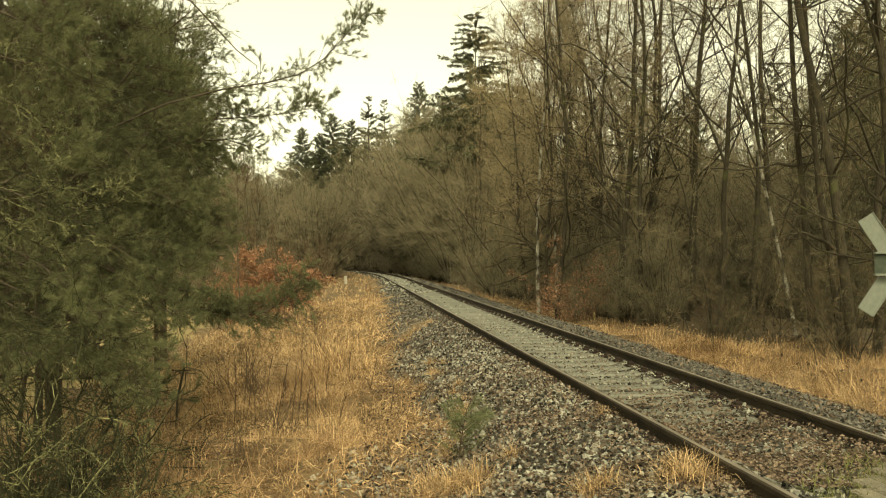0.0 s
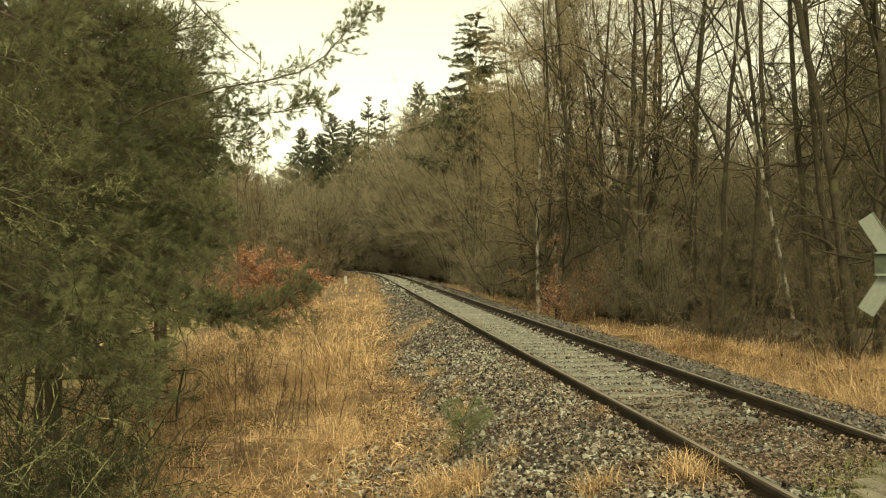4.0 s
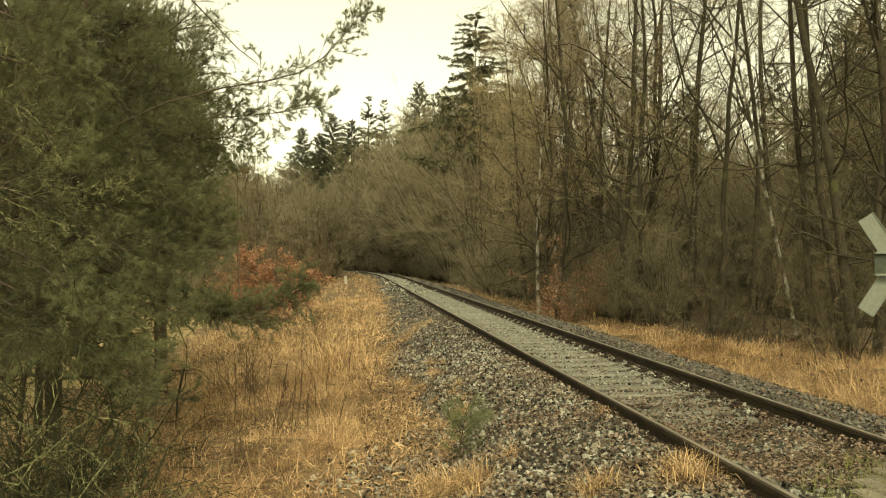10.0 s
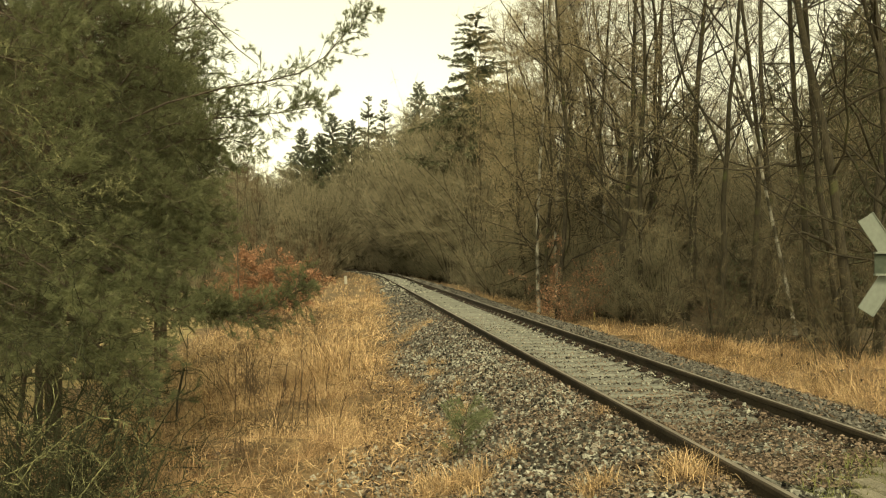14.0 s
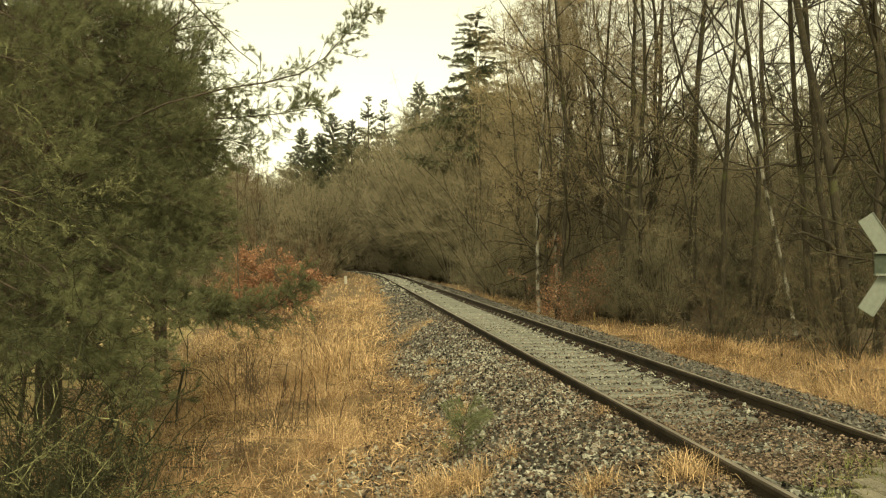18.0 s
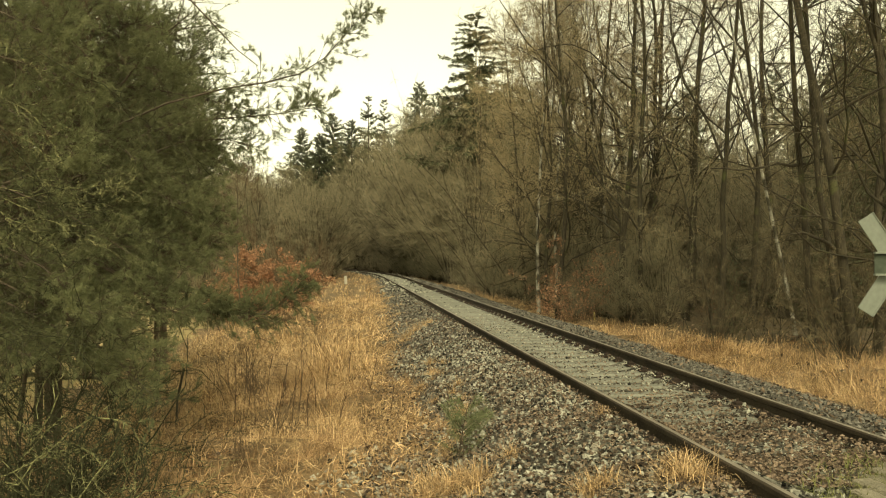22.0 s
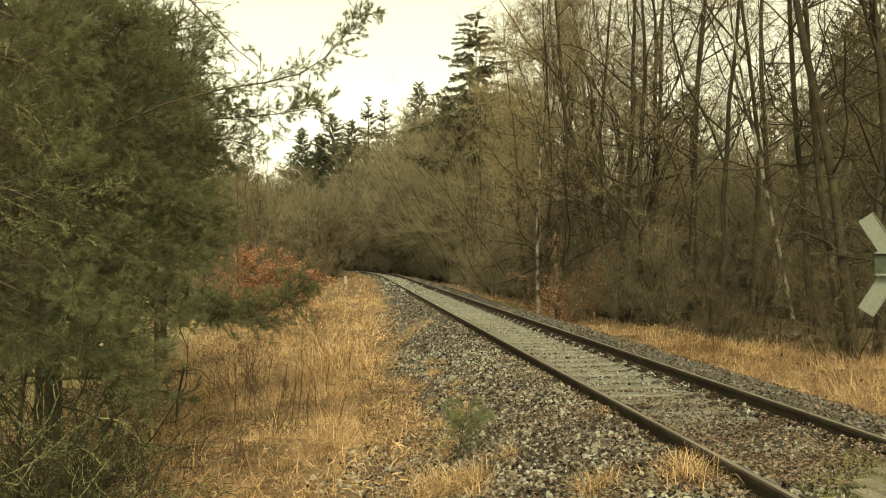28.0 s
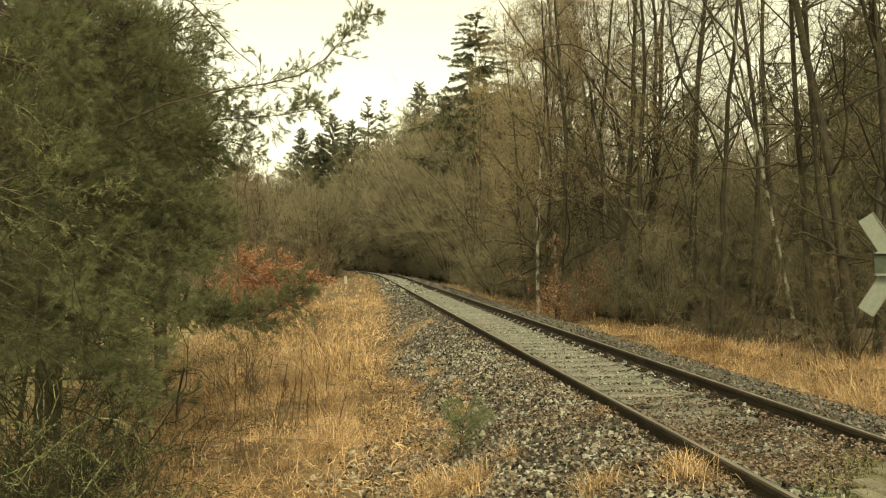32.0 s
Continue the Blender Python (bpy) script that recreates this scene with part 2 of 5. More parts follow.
def rough_field(x, y):
    """Smooth random field between 0 and 1, about one swell a metre."""
    x, y = np.asarray(x, float), np.asarray(y, float)
    i, j = np.floor(x).astype(int), np.floor(y).astype(int)
    u, v = x - i, y - j
    u, v = u * u * (3 - 2 * u), v * v * (3 - 2 * v)
    i, j = i % 256, j % 256
    i2, j2 = (i + 1) % 256, (j + 1) % 256
    return (LATTICE[i, j] * (1 - u) + LATTICE[i2, j] * u) * (1 - v) + (LATTICE[i, j2] * (1 - u) + LATTICE[i2, j2] * u) * v


def ground_z(x, y):
    x, y = np.asarray(x, float), np.asarray(y, float)
    d = offset(x, y)
    z = np.interp(d, BANK_D, BANK_Z)
    rough = np.clip((np.abs(d) - 2.2) / 2, 0, 1)
    z = z + rough * (0.34 * (rough_field(1.1 * x, 1.1 * y) - 0.5) + 0.20 * (rough_field(2.3 * x + 9, 2.3 * y) - 0.5) + 0.25 * (rough_field(0.3 * x, 0.3 * y + 40) - 0.5))
    near = np.clip(1 - np.abs(y + 1) / 6.0, 0, 1) * np.clip(1 - (np.abs(d) - 5) / 6, 0, 1)
    z = z * (1 - near) + np.where(np.abs(d) < 5, np.maximum(z, -0.28), -0.28) * near
    far = np.clip((np.interp(y, Y_TAB, S_TAB) - 2.5) / 3, 0, 1)
    z = z - 0.012 * far * ((np.abs(d) > 0.67) & (np.abs(d) < 1.05))
    fill = np.clip((0.45 - np.interp(y, Y_TAB, S_TAB) + 1.3 * (rough_field(2.6 * x, 2.6 * y) - 0.5)) / 1.8, 0, 1)
    z = z + 0.085 * fill * (np.abs(d) < 0.70)
    return z + GRADE * np.clip(np.interp(y, Y_TAB, S_TAB), -20, 150)


def on_ground(s, d):
    x, y = along(s, d)
    return x, y, ground_z(x, y)


# ---- ground sheet ----
def graded(lo, hi, fine_lo, fine_hi, step, grow_by=1.25):
    mid = list(np.arange(fine_lo, fine_hi + step / 2, step))
    out, x, h = [], fine_hi, step
    while x < hi:
        h *= grow_by
        x += h
        out.append(min(x, hi))
    low, x, h = [], fine_lo, step
    while x > lo:
        h *= grow_by
        x -= h
        low.append(max(x, lo))
    return np.array(low[::-1] + mid + out)


def build_ground():
    xs, ys = graded(-1500, 1500, -8, 8, 0.16, 1.12), graded(-1500, 2500, 1.0, 26, 0.16, 1.07)
    gx, gy = np.meshgrid(xs, ys, indexing="ij")
    gz = ground_z(gx, gy)
    v = np.stack([gx, gy, gz], -1).reshape(-1, 3)
    ny = len(ys)
    i, j = np.meshgrid(np.arange(len(xs) - 1), np.arange(ny - 1), indexing="ij")
    b = (i * ny + j).ravel()
    f = np.stack([b, b + ny, b + ny + 1, b + 1], -1)
    c = v[f].mean(1)
    d = offset(c[:, 0], c[:, 1]) + 0.5 * (rough_field(1.3 * c[:, 0] + 5, 1.3 * c[:, 1]) - 0.5) + 0.3 * (rough_field(4 * c[:, 0], 4 * c[:, 1] + 7) - 0.5)
    geo = Geo()
    geo.add(v, f)
    geo.m = [np.where(d < -10.5, 1, np.where((d > np.interp(c[:, 1] - 8, [0, 3, 12, 28, 47], [-2.42, -2.5, -2.4, -1.9, -1.5])) & (d < 2.95), 2, np.where(((d < -5.4) & (c[:, 1] < 13)) | ((d > 5.2) & (c[:, 1] > 18.5)), 3, 0)))]
    ob = new("ground", geo.mesh("ground", [SOIL, MEADOW, BED, LITTER], True))
    tagged(ob, "dry grassy railway embankment with leaf litter and meadow", "ground", kind="structure")
    return ob


ground = build_ground()

# ---- railway track ----
RAIL_H = 0.149


def rail_profile():
    half = [(0.0625, -RAIL_H), (0.0625, -0.139), (0.012, -0.118), (0.008, -0.055), (0.033, -0.040), (0.035, -0.010), (0.028, -0.003), (0.019, 0.0)]
    return half + [(-x, z) for x, z in half[::-1]]


def build_track():
    track = thing("railway_track", "single rusty railway track on concrete sleepers in ballast", "railway track")
    s = np.concatenate([np.arange(-26, 60, 2.0), np.arange(60, 190, 2.0)])
    x, y, a = line(s)
    prof = np.array(rail_profile())
    m = len(prof)
    for off in (-0.7525, 0.7525):
        geo = Geo()
        px = off + prof[:, 0]
        v = np.stack([x[:, None] + px * np.cos(a)[:, None], y[:, None] + px * np.sin(a)[:, None], GRADE * s[:, None] + prof[:, 1][None, :]], -1)
        i = np.arange(len(s) - 1)[:, None] * m
        for lo, hi, slot in ((0, 7, 0), (7, 8, 1), (8, m, 0)):
            j = np.arange(lo, hi)[None, :]
            j2 = (j + 1) % m
            f = np.stack([i + j, i + j2, i + m + j2, i + m + j], -1).reshape(-1, 4)
            if slot == 0 and lo == 0:
                base = geo.n
                geo.add(v, f, 0)
            else:
                geo.f.append(f)
                geo.m.append(np.full(len(f), slot))
        part("rail", geo, [RUST, STEEL], track, "rusty steel rail with a worn top coloured pale for reflected sky")
    # one sleeper: chamfered, lower in the middle
    sl = Geo()
    prof = [(-1.3, 0.0, 0.15), (-0.95, 0.0, 0.15), (-0.5, -0.008, 0.145), (-0.25, -0.014, 0.13), (0.25, -0.014, 0.13), (0.5, -0.008, 0.145), (0.95, 0.0, 0.15), (1.3, 0.0, 0.15)]
    rows = np.array([[(px, -w, pz - 0.18), (px, -w * 0.9, pz - 0.02), (px, -w * 0.75, pz), (px, w * 0.75, pz), (px, w * 0.9, pz - 0.02), (px, w, pz - 0.18)] for px, pz, w in prof])
    i = np.arange(len(prof) - 1)[:, None] * 6
    j = np.arange(5)[None, :]
    sl.add(rows, np.stack([i + j, i + 6 + j, i + 7 + j, i + 1 + j], -1).reshape(-1, 4))
    sl.f.append(np.array([[0, 1, 2, 3, 4, 5], [47, 46, 45, 44, 43, 42]]))
    sl.m.append(np.zeros(2, int))
    sleeper_mesh = sl.mesh("sleeper", CONCRETE)
    cl = Geo()
    box(cl, -0.06, 0.075, -0.06, 0.06, 0.0, 0.03, chamfer=0.006)
    box(cl, -0.035, 0.045, -0.042, 0.042, 0.03, 0.065, chamfer=0.012)
    for yy in (-0.022, 0.022):
        p = np.array([[(0.035, yy, 0.02), (0.0, yy * 1.2, 0.05), (-0.045, yy, 0.036), (-0.06, yy * 0.5, 0.022)]])
        tubes(cl, p, np.full((1, 4), 0.008), 5)
    p = np.array([[(0, 0, 0.0), (0.01, 0, 0.09)]])
    tubes(cl, p, np.full((1, 2), 0.013), 6)
    clip_mesh = cl.mesh("fastening_clip", CLIP)
    g = np.random.default_rng(3)
    for n in range(-14, 190):
        s0 = -0.469 + 0.6 * n
        x0, y0, a0 = (float(q) for q in line(s0))
        at = pose(x0, y0, GRADE * s0 - RAIL_H - 0.008, 0, 0, math.degrees(a0) + g.normal(0, 0.35))
        ob = part("sleeper", sleeper_mesh, None, track, at=at)
        if n < 75:
            for off, turn in ((-0.845, 180), (-0.655, 0), (0.655, 180), (0.845, 0)):
                part("fastening_clip", clip_mesh, None, ob, at=pose(off, 0, 0.002, 0, 0, turn))
    return track


build_track()


# ---- ballast: single stones near the crossing, the rest joined ----
def stone_shape(g):
    v = np.array([(x, y, z) for x in (-1, 1) for y in (-1, 1) for z in (-1, 1)], float)
    v = v * g.uniform(0.5, 1.05, v.shape) + g.normal(0, 0.15, v.shape)
    v = v * np.array([1.2, 0.95, 0.62])
    return v


STONE_F = np.array([(0, 1, 3), (0, 3, 2), (4, 6, 7), (4, 7, 5), (0, 4, 5), (0, 5, 1), (2, 3, 7), (2, 7, 6), (0, 2, 6), (0, 6, 4), (1, 5, 7), (1, 7, 3)])


def gravel_edge(s):
    """Where the gravel gives way to grass on the field side; the grass creeps nearer further on."""
    return np.interp(s, [0, 3, 12, 28, 47], [-2.42, -2.5, -2.4, -1.9, -1.5])


def ballast_places(g, n, s0, s1):
    """Places on the bed, thicker outside the rails, clear of the sleepers' tops."""
    s = s0 + (s1 - s0) * g.uniform(0, 1, n) ** 1.7
    d = g.uniform(-3.9, 3.0, n)
    ph = np.abs(((s + 0.469) / 0.6 + 0.5) % 1 - 0.5) * 0.6
    inside = np.abs(d) < 1.32
    rail = np.abs(np.abs(d) - 0.7525) < 0.06
    litter = (np.abs(d) < 0.65) & (g.uniform(0, 1, n) < np.clip((0.9 - s) / 2.0, 0, 0.95))
    keep = ~((np.abs(d) < 0.68) & (ph < 0.16) & ~litter & (g.uniform(0, 1, n) > 0.09)) & ~rail
    edge = g.uniform(0, 1, n) < np.clip((d - gravel_edge(s) + 0.25 + 1.1 * np.clip((2.2 - s) / 2, 0, 1) - 0.9 * (rough_field(1.2 * s + 3, 1.2 * d) - 0.4)) / 0.6, 0, 1)
    crossing = (s < -2.12 + 1.04 * d) & (np.abs(d) < 0.68)
    k = keep & edge & ~crossing
    return s[k], d[k]


def build_ballast():
    g = np.random.default_rng(11)
    bed = thing("ballast", "grey crushed stone ballast mixed with brown leaves", "ballast", kind="stuff")
    shapes = np.stack([stone_shape(g) for _ in range(24)])
    geo = Geo()
    for n, s0, s1, size in ((52000, -3.4, 13, 0.0128), (5000, -14, -3.2, 0.024), (21000, 11, 38, 0.0155), (5000, 34, 100, 0.04)):
        s, d = ballast_places(g, n, s0, s1)
        x, y, z = on_ground(s, d)
        k = len(s)
        size = size * np.clip(np.exp(g.normal(0, 0.38, k)), 0.4, 2.2) * np.where(d > 0.9, 0.8, 1.0) * np.where(np.abs(d) < 0.7, 0.8, 1.0)
        over = np.abs(((s + 0.469) / 0.6 + 0.5) % 1 - 0.5) * 0.6 < 0.135
        up = np.where(over & (np.abs(d) < 0.68), 0.043 * np.clip((s + 0.2) / 1.6, 0, 1), 0.0)
        q = g.normal(0, 1, (k, 3, 3))
        q, _ = np.linalg.qr(q)
        v = np.einsum("nij,nkj->nki", q, shapes[g.integers(0, 24, k)]) * size[:, None, None] + np.stack([x, y, z + up + size * 0.3], -1)[:, None, :]
        f = (np.arange(k)[:, None, None] * 8 + STONE_F[None]).reshape(-1, 3)
        far_side = np.repeat((d > 0.9) | ((s > 9) & (d < -0.9) & (g.uniform(0, 1, k) < 0.6)), 12)
        geo.add(v, f)
        geo.m[-1] = far_side.astype(int)
    for rail, side in ((-0.7525, -1), (0.7525, -1), (-0.7525, 1)):
        k = 4200
        s = -1.0 + 34 * g.uniform(0, 1, k) ** 1.4
        s = s[np.abs(((s + 0.469) / 0.6 + 0.5) % 1 - 0.5) * 0.6 > 0.105]
        k = len(s)
        out = g.uniform(0.05, 0.13, k)
        x, y = along(s, rail + side * out)
        size = 0.0105 * np.clip(np.exp(g.normal(0, 0.3, k)), 0.5, 1.8) * (1 + np.maximum(s, 0) / 40)
        z = GRADE * s - 0.118 - 0.35 * (out - 0.05) - g.uniform(0, 0.04, k)
        q, _ = np.linalg.qr(g.normal(0, 1, (k, 3, 3)))
        v = np.einsum("nij,nkj->nki", q, shapes[g.integers(0, 24, k)]) * size[:, None, None] + np.stack([x, y, z], -1)[:, None, :]
        geo.add(v, (np.arange(k)[:, None, None] * 8 + STONE_F[None]).reshape(-1, 3))
    tagged(part("loose_stones", geo, [STONE, STONE_DIRTY], bed), kind="stuff")
    meshes = []
    for i in range(12):
        one = Geo()
        one.add(stone_shape(g) * 0.023, STONE_F)
        meshes.append(one.mesh("stone", STONE_ONE))
    s, d = ballast_places(g, 2500, -2.2, 5.0)
    pick = g.permutation(np.where(d < -0.9)[0])[:300]
    for i in pick:
        x, y, z = (float(q) for q in on_ground(s[i], d[i]))
        m = Matrix.Translation((x, y, z + 0.016)) @ Euler(g.uniform(0, 6.28, 3)).to_matrix().to_4x4() @ Matrix.Scale(float(g.uniform(0.7, 1.3)), 4)
        part("stone", meshes[int(g.integers(0, 12))], None, bed, at=m)


build_ballast()


# ---- timber planks of the crossing between the rails ----
def build_crossing():
    g = np.random.default_rng(5)
    deck = thing("crossing_deck", "weathered mossy timber planks of a level crossing", "crossing deck")
    for i in range(8):
        d0 = -0.60 + i * 0.152
        s0, s1 = -7.5, -2.12 + 1.04 * (d0 + 0.1) + g.uniform(-0.1, 0.1)
        x0, y0, a0 = (float(q) for q in line(-4.5))
        geo = Geo()
        box(geo, d0 + 0.014, d0 + 0.140, s0 + 4.5, s1 + 4.5, -0.16, -0.030 + g.uniform(-0.014, 0.010), chamfer=0.014)
        part("plank", geo, PLANK, deck, at=pose(x0, y0, 0, g.normal(0, 0.3), g.normal(0, 1.2), math.degrees(a0)))


build_crossing()


# ---- crossbuck sign, seen from behind ----
def build_sign():
    cx, cy = 4.96, 10.0
    gz = float(ground_z(cx, cy))
    sign = thing("crossbuck_sign", "back of a grey metal railway crossbuck sign on a post", "road sign", pose(cx, cy, gz, 0, 0, -4))
    up = 1.30 - gz
    for lean, back in ((33.0, 0.0), (-33.0, 0.014)):
        geo = Geo()
        box(geo, -0.095, 0.095, back - 0.006, back + 0.006, -0.62, 0.62)
        box(geo, -0.098, -0.088, back - 0.018, back - 0.006, -0.62, 0.62)
        box(geo, 0.088, 0.098, back - 0.018, back - 0.006, -0.62, 0.62)
        part("arm", geo, SIGNBACK, sign, "pale grey folded metal arm", at=pose(0, 0, up, 0, -lean, 0))
    geo = Geo()
    tubes(geo, np.array([[(0, 0.05, -0.3), (0, 0.05, up * 0.5), (0, 0.05, up + 0.45)]]), np.full((1, 3), 0.032), 12)
    part("post", geo, POSTGREY, sign, smooth=True)
    geo = Geo()
    box(geo, -0.255, 0.255, -0.034, -0.022, 1.19 - gz, 1.43 - gz, chamfer=0.004)
    part("clamp_plate", geo, CLAMP, sign, "dark green clamp plate across the arms")
    for z in (1.19, 1.43):
        geo = Geo()
        box(geo, -0.262, 0.262, -0.085, -0.020, z - gz - 0.011, z - gz + 0.011, chamfer=0.003)
        part("flange", geo, SIGNBACK, sign, "pale folded flange of the clamp plate")
    for dz in (-0.14, 0.14):
        geo = Geo()
        box(geo, -0.06, 0.06, -0.03, 0.09, up + dz - 0.018, up + dz + 0.018, chamfer=0.004)
        part("bracket", geo, POSTGREY, sign)


build_sign()


# ---- grass ----
def blades(geo, g, x, y, z, height, width, bend=0.5, lean=0.35, slot=0, turn=None):
    """Bent tapering blades, four joints each."""
    n = len(x)
    az = g.uniform(0, 2 * math.pi, n) if turn is None else turn + g.normal(0, 0.7, n)
    out = np.stack([np.cos(az), np.sin(az), np.zeros(n)], -1)
    side = np.stack([-np.sin(az), np.cos(az), np.zeros(n)], -1)
    h = height * g.uniform(0.45, 1.25, n)
    le, be = np.abs(g.normal(0, lean, n)), np.abs(g.normal(0, bend, n))
    base = np.stack([x, y, z - 0.01], -1)
    pts = []
    for t in (0.0, 0.35, 0.7, 1.0):
        o = (le * t + be * t * t) * h
        up = np.sqrt(np.maximum(0.06, 1 - np.minimum(0.95, (le + be * t) ** 2 * 0.6))) * h * t
        pts.append(base + out * o[:, None] + np.array([0, 0, 1.0]) * up[:, None])
    w = (width * g.uniform(0.6, 1.3, n))[:, None]
    twist = unit(side + out * g.normal(0, 0.6, (n, 1)))
    v = np.stack([pts[0] - twist * w / 2, pts[0] + twist * w / 2, pts[1] - twist * w * 0.45, pts[1] + twist * w * 0.45, pts[2] - twist * w * 0.3, pts[2] + twist * w * 0.3, pts[3]], 1)
    b = np.arange(n)[:, None] * 7
    geo.add(v, np.concatenate([b + np.array([0, 1, 3, 2]), b + np.array([2, 3, 5, 4])]), slot)
    geo.f.append(b + np.array([4, 5, 6]) + geo.n - n * 7)
    geo.m.append(np.full(n, slot))
    return geo


def matted(geo, g, x, y, z, width):
    """Bent straws lying tangled over the turf."""
    n = len(x)
    az, step = g.uniform(0, 2 * math.pi, n), g.uniform(0.015, 0.05, n) * (1 + (width > 0.008))
    h = np.abs(g.normal(0.05, 0.05, n))
    climb = g.normal(0.0, 0.9, n) * step
    p = np.stack([x, y, z + h], -1)
    w = (width * g.uniform(0.6, 1.4, n))[:, None]
    rows = []
    for i in range(4):
        side = np.stack([-np.sin(az) * 0.6, np.cos(az) * 0.6, np.full(n, 0.8)], -1) * w * (0.5, 0.5, 0.4, 0.1)[i]
        rows += [p - side, p + side]
        p = p + np.stack([np.cos(az) * step, np.sin(az) * step, climb + g.normal(0.0, 0.012, n)], -1)
        az = az + g.normal(0, 0.6, n)
        climb = climb - 0.4 * step
    v = np.stack(rows, 1)
    b = np.arange(n)[:, None] * 8
    geo.add(v, np.concatenate([b + np.array([2 * i, 2 * i + 1, 2 * i + 3, 2 * i + 2]) for i in range(3)]))


def clumped(g, n, s0, s1, d0, d1, power=1.6, tuft=36, spread=0.055):
    """Grass roots in tussocks, thinning out with distance: places, outward turn and vigour."""
    k = n // tuft
    s = s0 + (s1 - s0) * g.uniform(0, 1, k) ** power
    d = g.uniform(d0, d1, k)
    vigour = np.repeat(g.gamma(4.0, 0.25, k), tuft)
    s, d = np.repeat(s, tuft), np.repeat(d, tuft)
    wide = spread * (1 + np.maximum(s, 0) / 22)
    ds, dd = g.normal(0, 1, len(s)) * wide, g.normal(0, 1, len(s)) * wide
    comb = 2 * math.pi * rough_field(0.45 * s + 11, 0.45 * d + 4) + np.repeat(g.normal(0, 0.8, k), tuft)
    ex, ey = dd / wide + 1.0 * np.cos(comb), ds / wide + 1.0 * np.sin(comb)
    return s + ds, d + dd, np.arctan2(ey, ex) + HEAD, np.clip(vigour, 0.35, 1.9)


def patchy(s, d):
    v = 0.65 * rough_field(0.8 * s + 30, 0.8 * d + 60) + 0.35 * rough_field(2.1 * s, 2.1 * d + 20)
    return np.clip((v - 0.5) * 2.2 + 0.5, 0, 1)


def build_grass():
    g = np.random.default_rng(21)
    geo = Geo()
    brown = Geo()
    for n, s0, s1, d0, d1, h, w in (
        (140000, -2.6, 12, -7.6, -2.2, 0.165, 0.0052),
        (84000, 6, 34, -9.0, -1.5, 0.28, 0.0105),
        (16000, 30, 95, -10.0, -1.3, 0.34, 0.018),
        (9000, 2, 50, -17.0, -8.5, 0.28, 0.016),
        (12000, -16, -2.4, -7.0, -2.3, 0.16, 0.008),
        (16000, 3, 18, -12.0, -5.0, 0.28, 0.011),
    ):
        s, d, turn, vigour = clumped(g, n, s0, s1, d0, d1, 1.5)
        k = g.uniform(0, 1, len(s)) < np.where(s < 5, 0.3, 0.08) + 0.6 * patchy(s, d) + 0.5 * (patchy(s * 3.1, d * 3.1) > 0.45)
        k &= d < gravel_edge(s) - 0.05 + 0.9 * (rough_field(1.2 * s + 3, 1.2 * d) - 0.45) + 0.25 * g.normal(0, 1, len(s))
        k &= ~((s < 2.2) & (d > -3.5) & (patchy(s * 2.0 + 1, d * 2.0) > 0.42) & (g.uniform(0, 1, len(s)) < 0.92))
        k &= ~((d < -4.75) & (s < 2.0) & (g.uniform(0, 1, len(s)) < 0.45))
        s, d, turn, vigour = s[k], d[k], turn[k], vigour[k]
        x, y, z = on_ground(s, d)
        tall = h * vigour * (0.6 + 0.7 * patchy(s * 1.3 + 3, d)) * np.clip((gravel_edge(s) - d + 0.6) / 1.4, 0.4, 1) * (1 + 0.35 * np.clip((s - 1.5) / 4, 0, 1) * (s < 12))
        low = g.uniform(0, 1, len(s)) < 0.62
        red = g.uniform(0, 1, len(s)) < 0.12 + 0.25 * np.clip((2.0 - s) / 2.0, 0, 1) + 0.25 * np.clip((1.6 - s) / 2.0, 0, 1) * (d < -3.4) + np.where(s > 5, 0.3, 0.6) * (patchy(s * 1.7 + 5, d * 1.7 + 2) > 0.62) + 0.30 * (d < -4.6 + 0.8 * (rough_field(0.9 * s, 0.9 * d) - 0.5)) * (s < 4)
        for kind, target in ((~red, geo), (red, brown)):
            for flat, bend, lean in ((~low, 1.0, 0.6), (low, 1.4, 1.6)):
                q = kind & flat
                blades(target, g, x[q], y[q], z[q], tall[q], w, bend, lean, turn=turn[q])
    for target, n, s0, s1, w in ((geo, 8000, -2.8, 9, 0.0062), (brown, 11000, -3.2, 9, 0.00621), (geo, 4000, 8, 24, 0.009)):
        s = s0 + (s1 - s0) * g.uniform(0, 1, n) ** 1.4
        d = -2.0 - 5.0 * g.uniform(0, 1, n) ** 1.1
        k = (d < gravel_edge(s) - 0.1 + 0.9 * (rough_field(1.2 * s + 3, 1.2 * d) - 0.45)) & ~((d < -4.7) & (s < 3) & (target is not brown))
        x, y, z = on_ground(s[k], d[k])
        matted(target, g, x, y, z, w)
    ob = new("dry_grass", geo.mesh("dry_grass", STRAW))
    tagged(ob, "golden dry winter grass covering the embankment slope", "grass", kind="stuff")
    ob = new("russet_grass", brown.mesh("russet_grass", RUSSET))
    tagged(ob, "russet dead grass and weeds on the embankment slope", "grass", kind="stuff")
    geo = Geo()
    for n, s0, s1, d0, d1, h, w in (
        (76000, -1, 10.5, 3.05, 8.2, 0.37, 0.0054),
        (20000, 9, 18, 3.0, 4.7, 0.30, 0.0085),
        (22000, 14, 40, 2.95, 4.2, 0.28, 0.010),
        (5000, 36, 95, 2.75, 3.9, 0.30, 0.022),
    ):
        s, d, turn, vigour = clumped(g, n, s0, s1, d0, d1, 1.4)
        k = g.uniform(0, 1, len(s)) < np.where(s < 8, 0.25, 0.12) + 1.2 * np.clip(patchy(s * 1.1 + 7, d * 1.1) - 0.2, 0, 1)
        s, d, turn, vigour = s[k], d[k], turn[k], vigour[k]
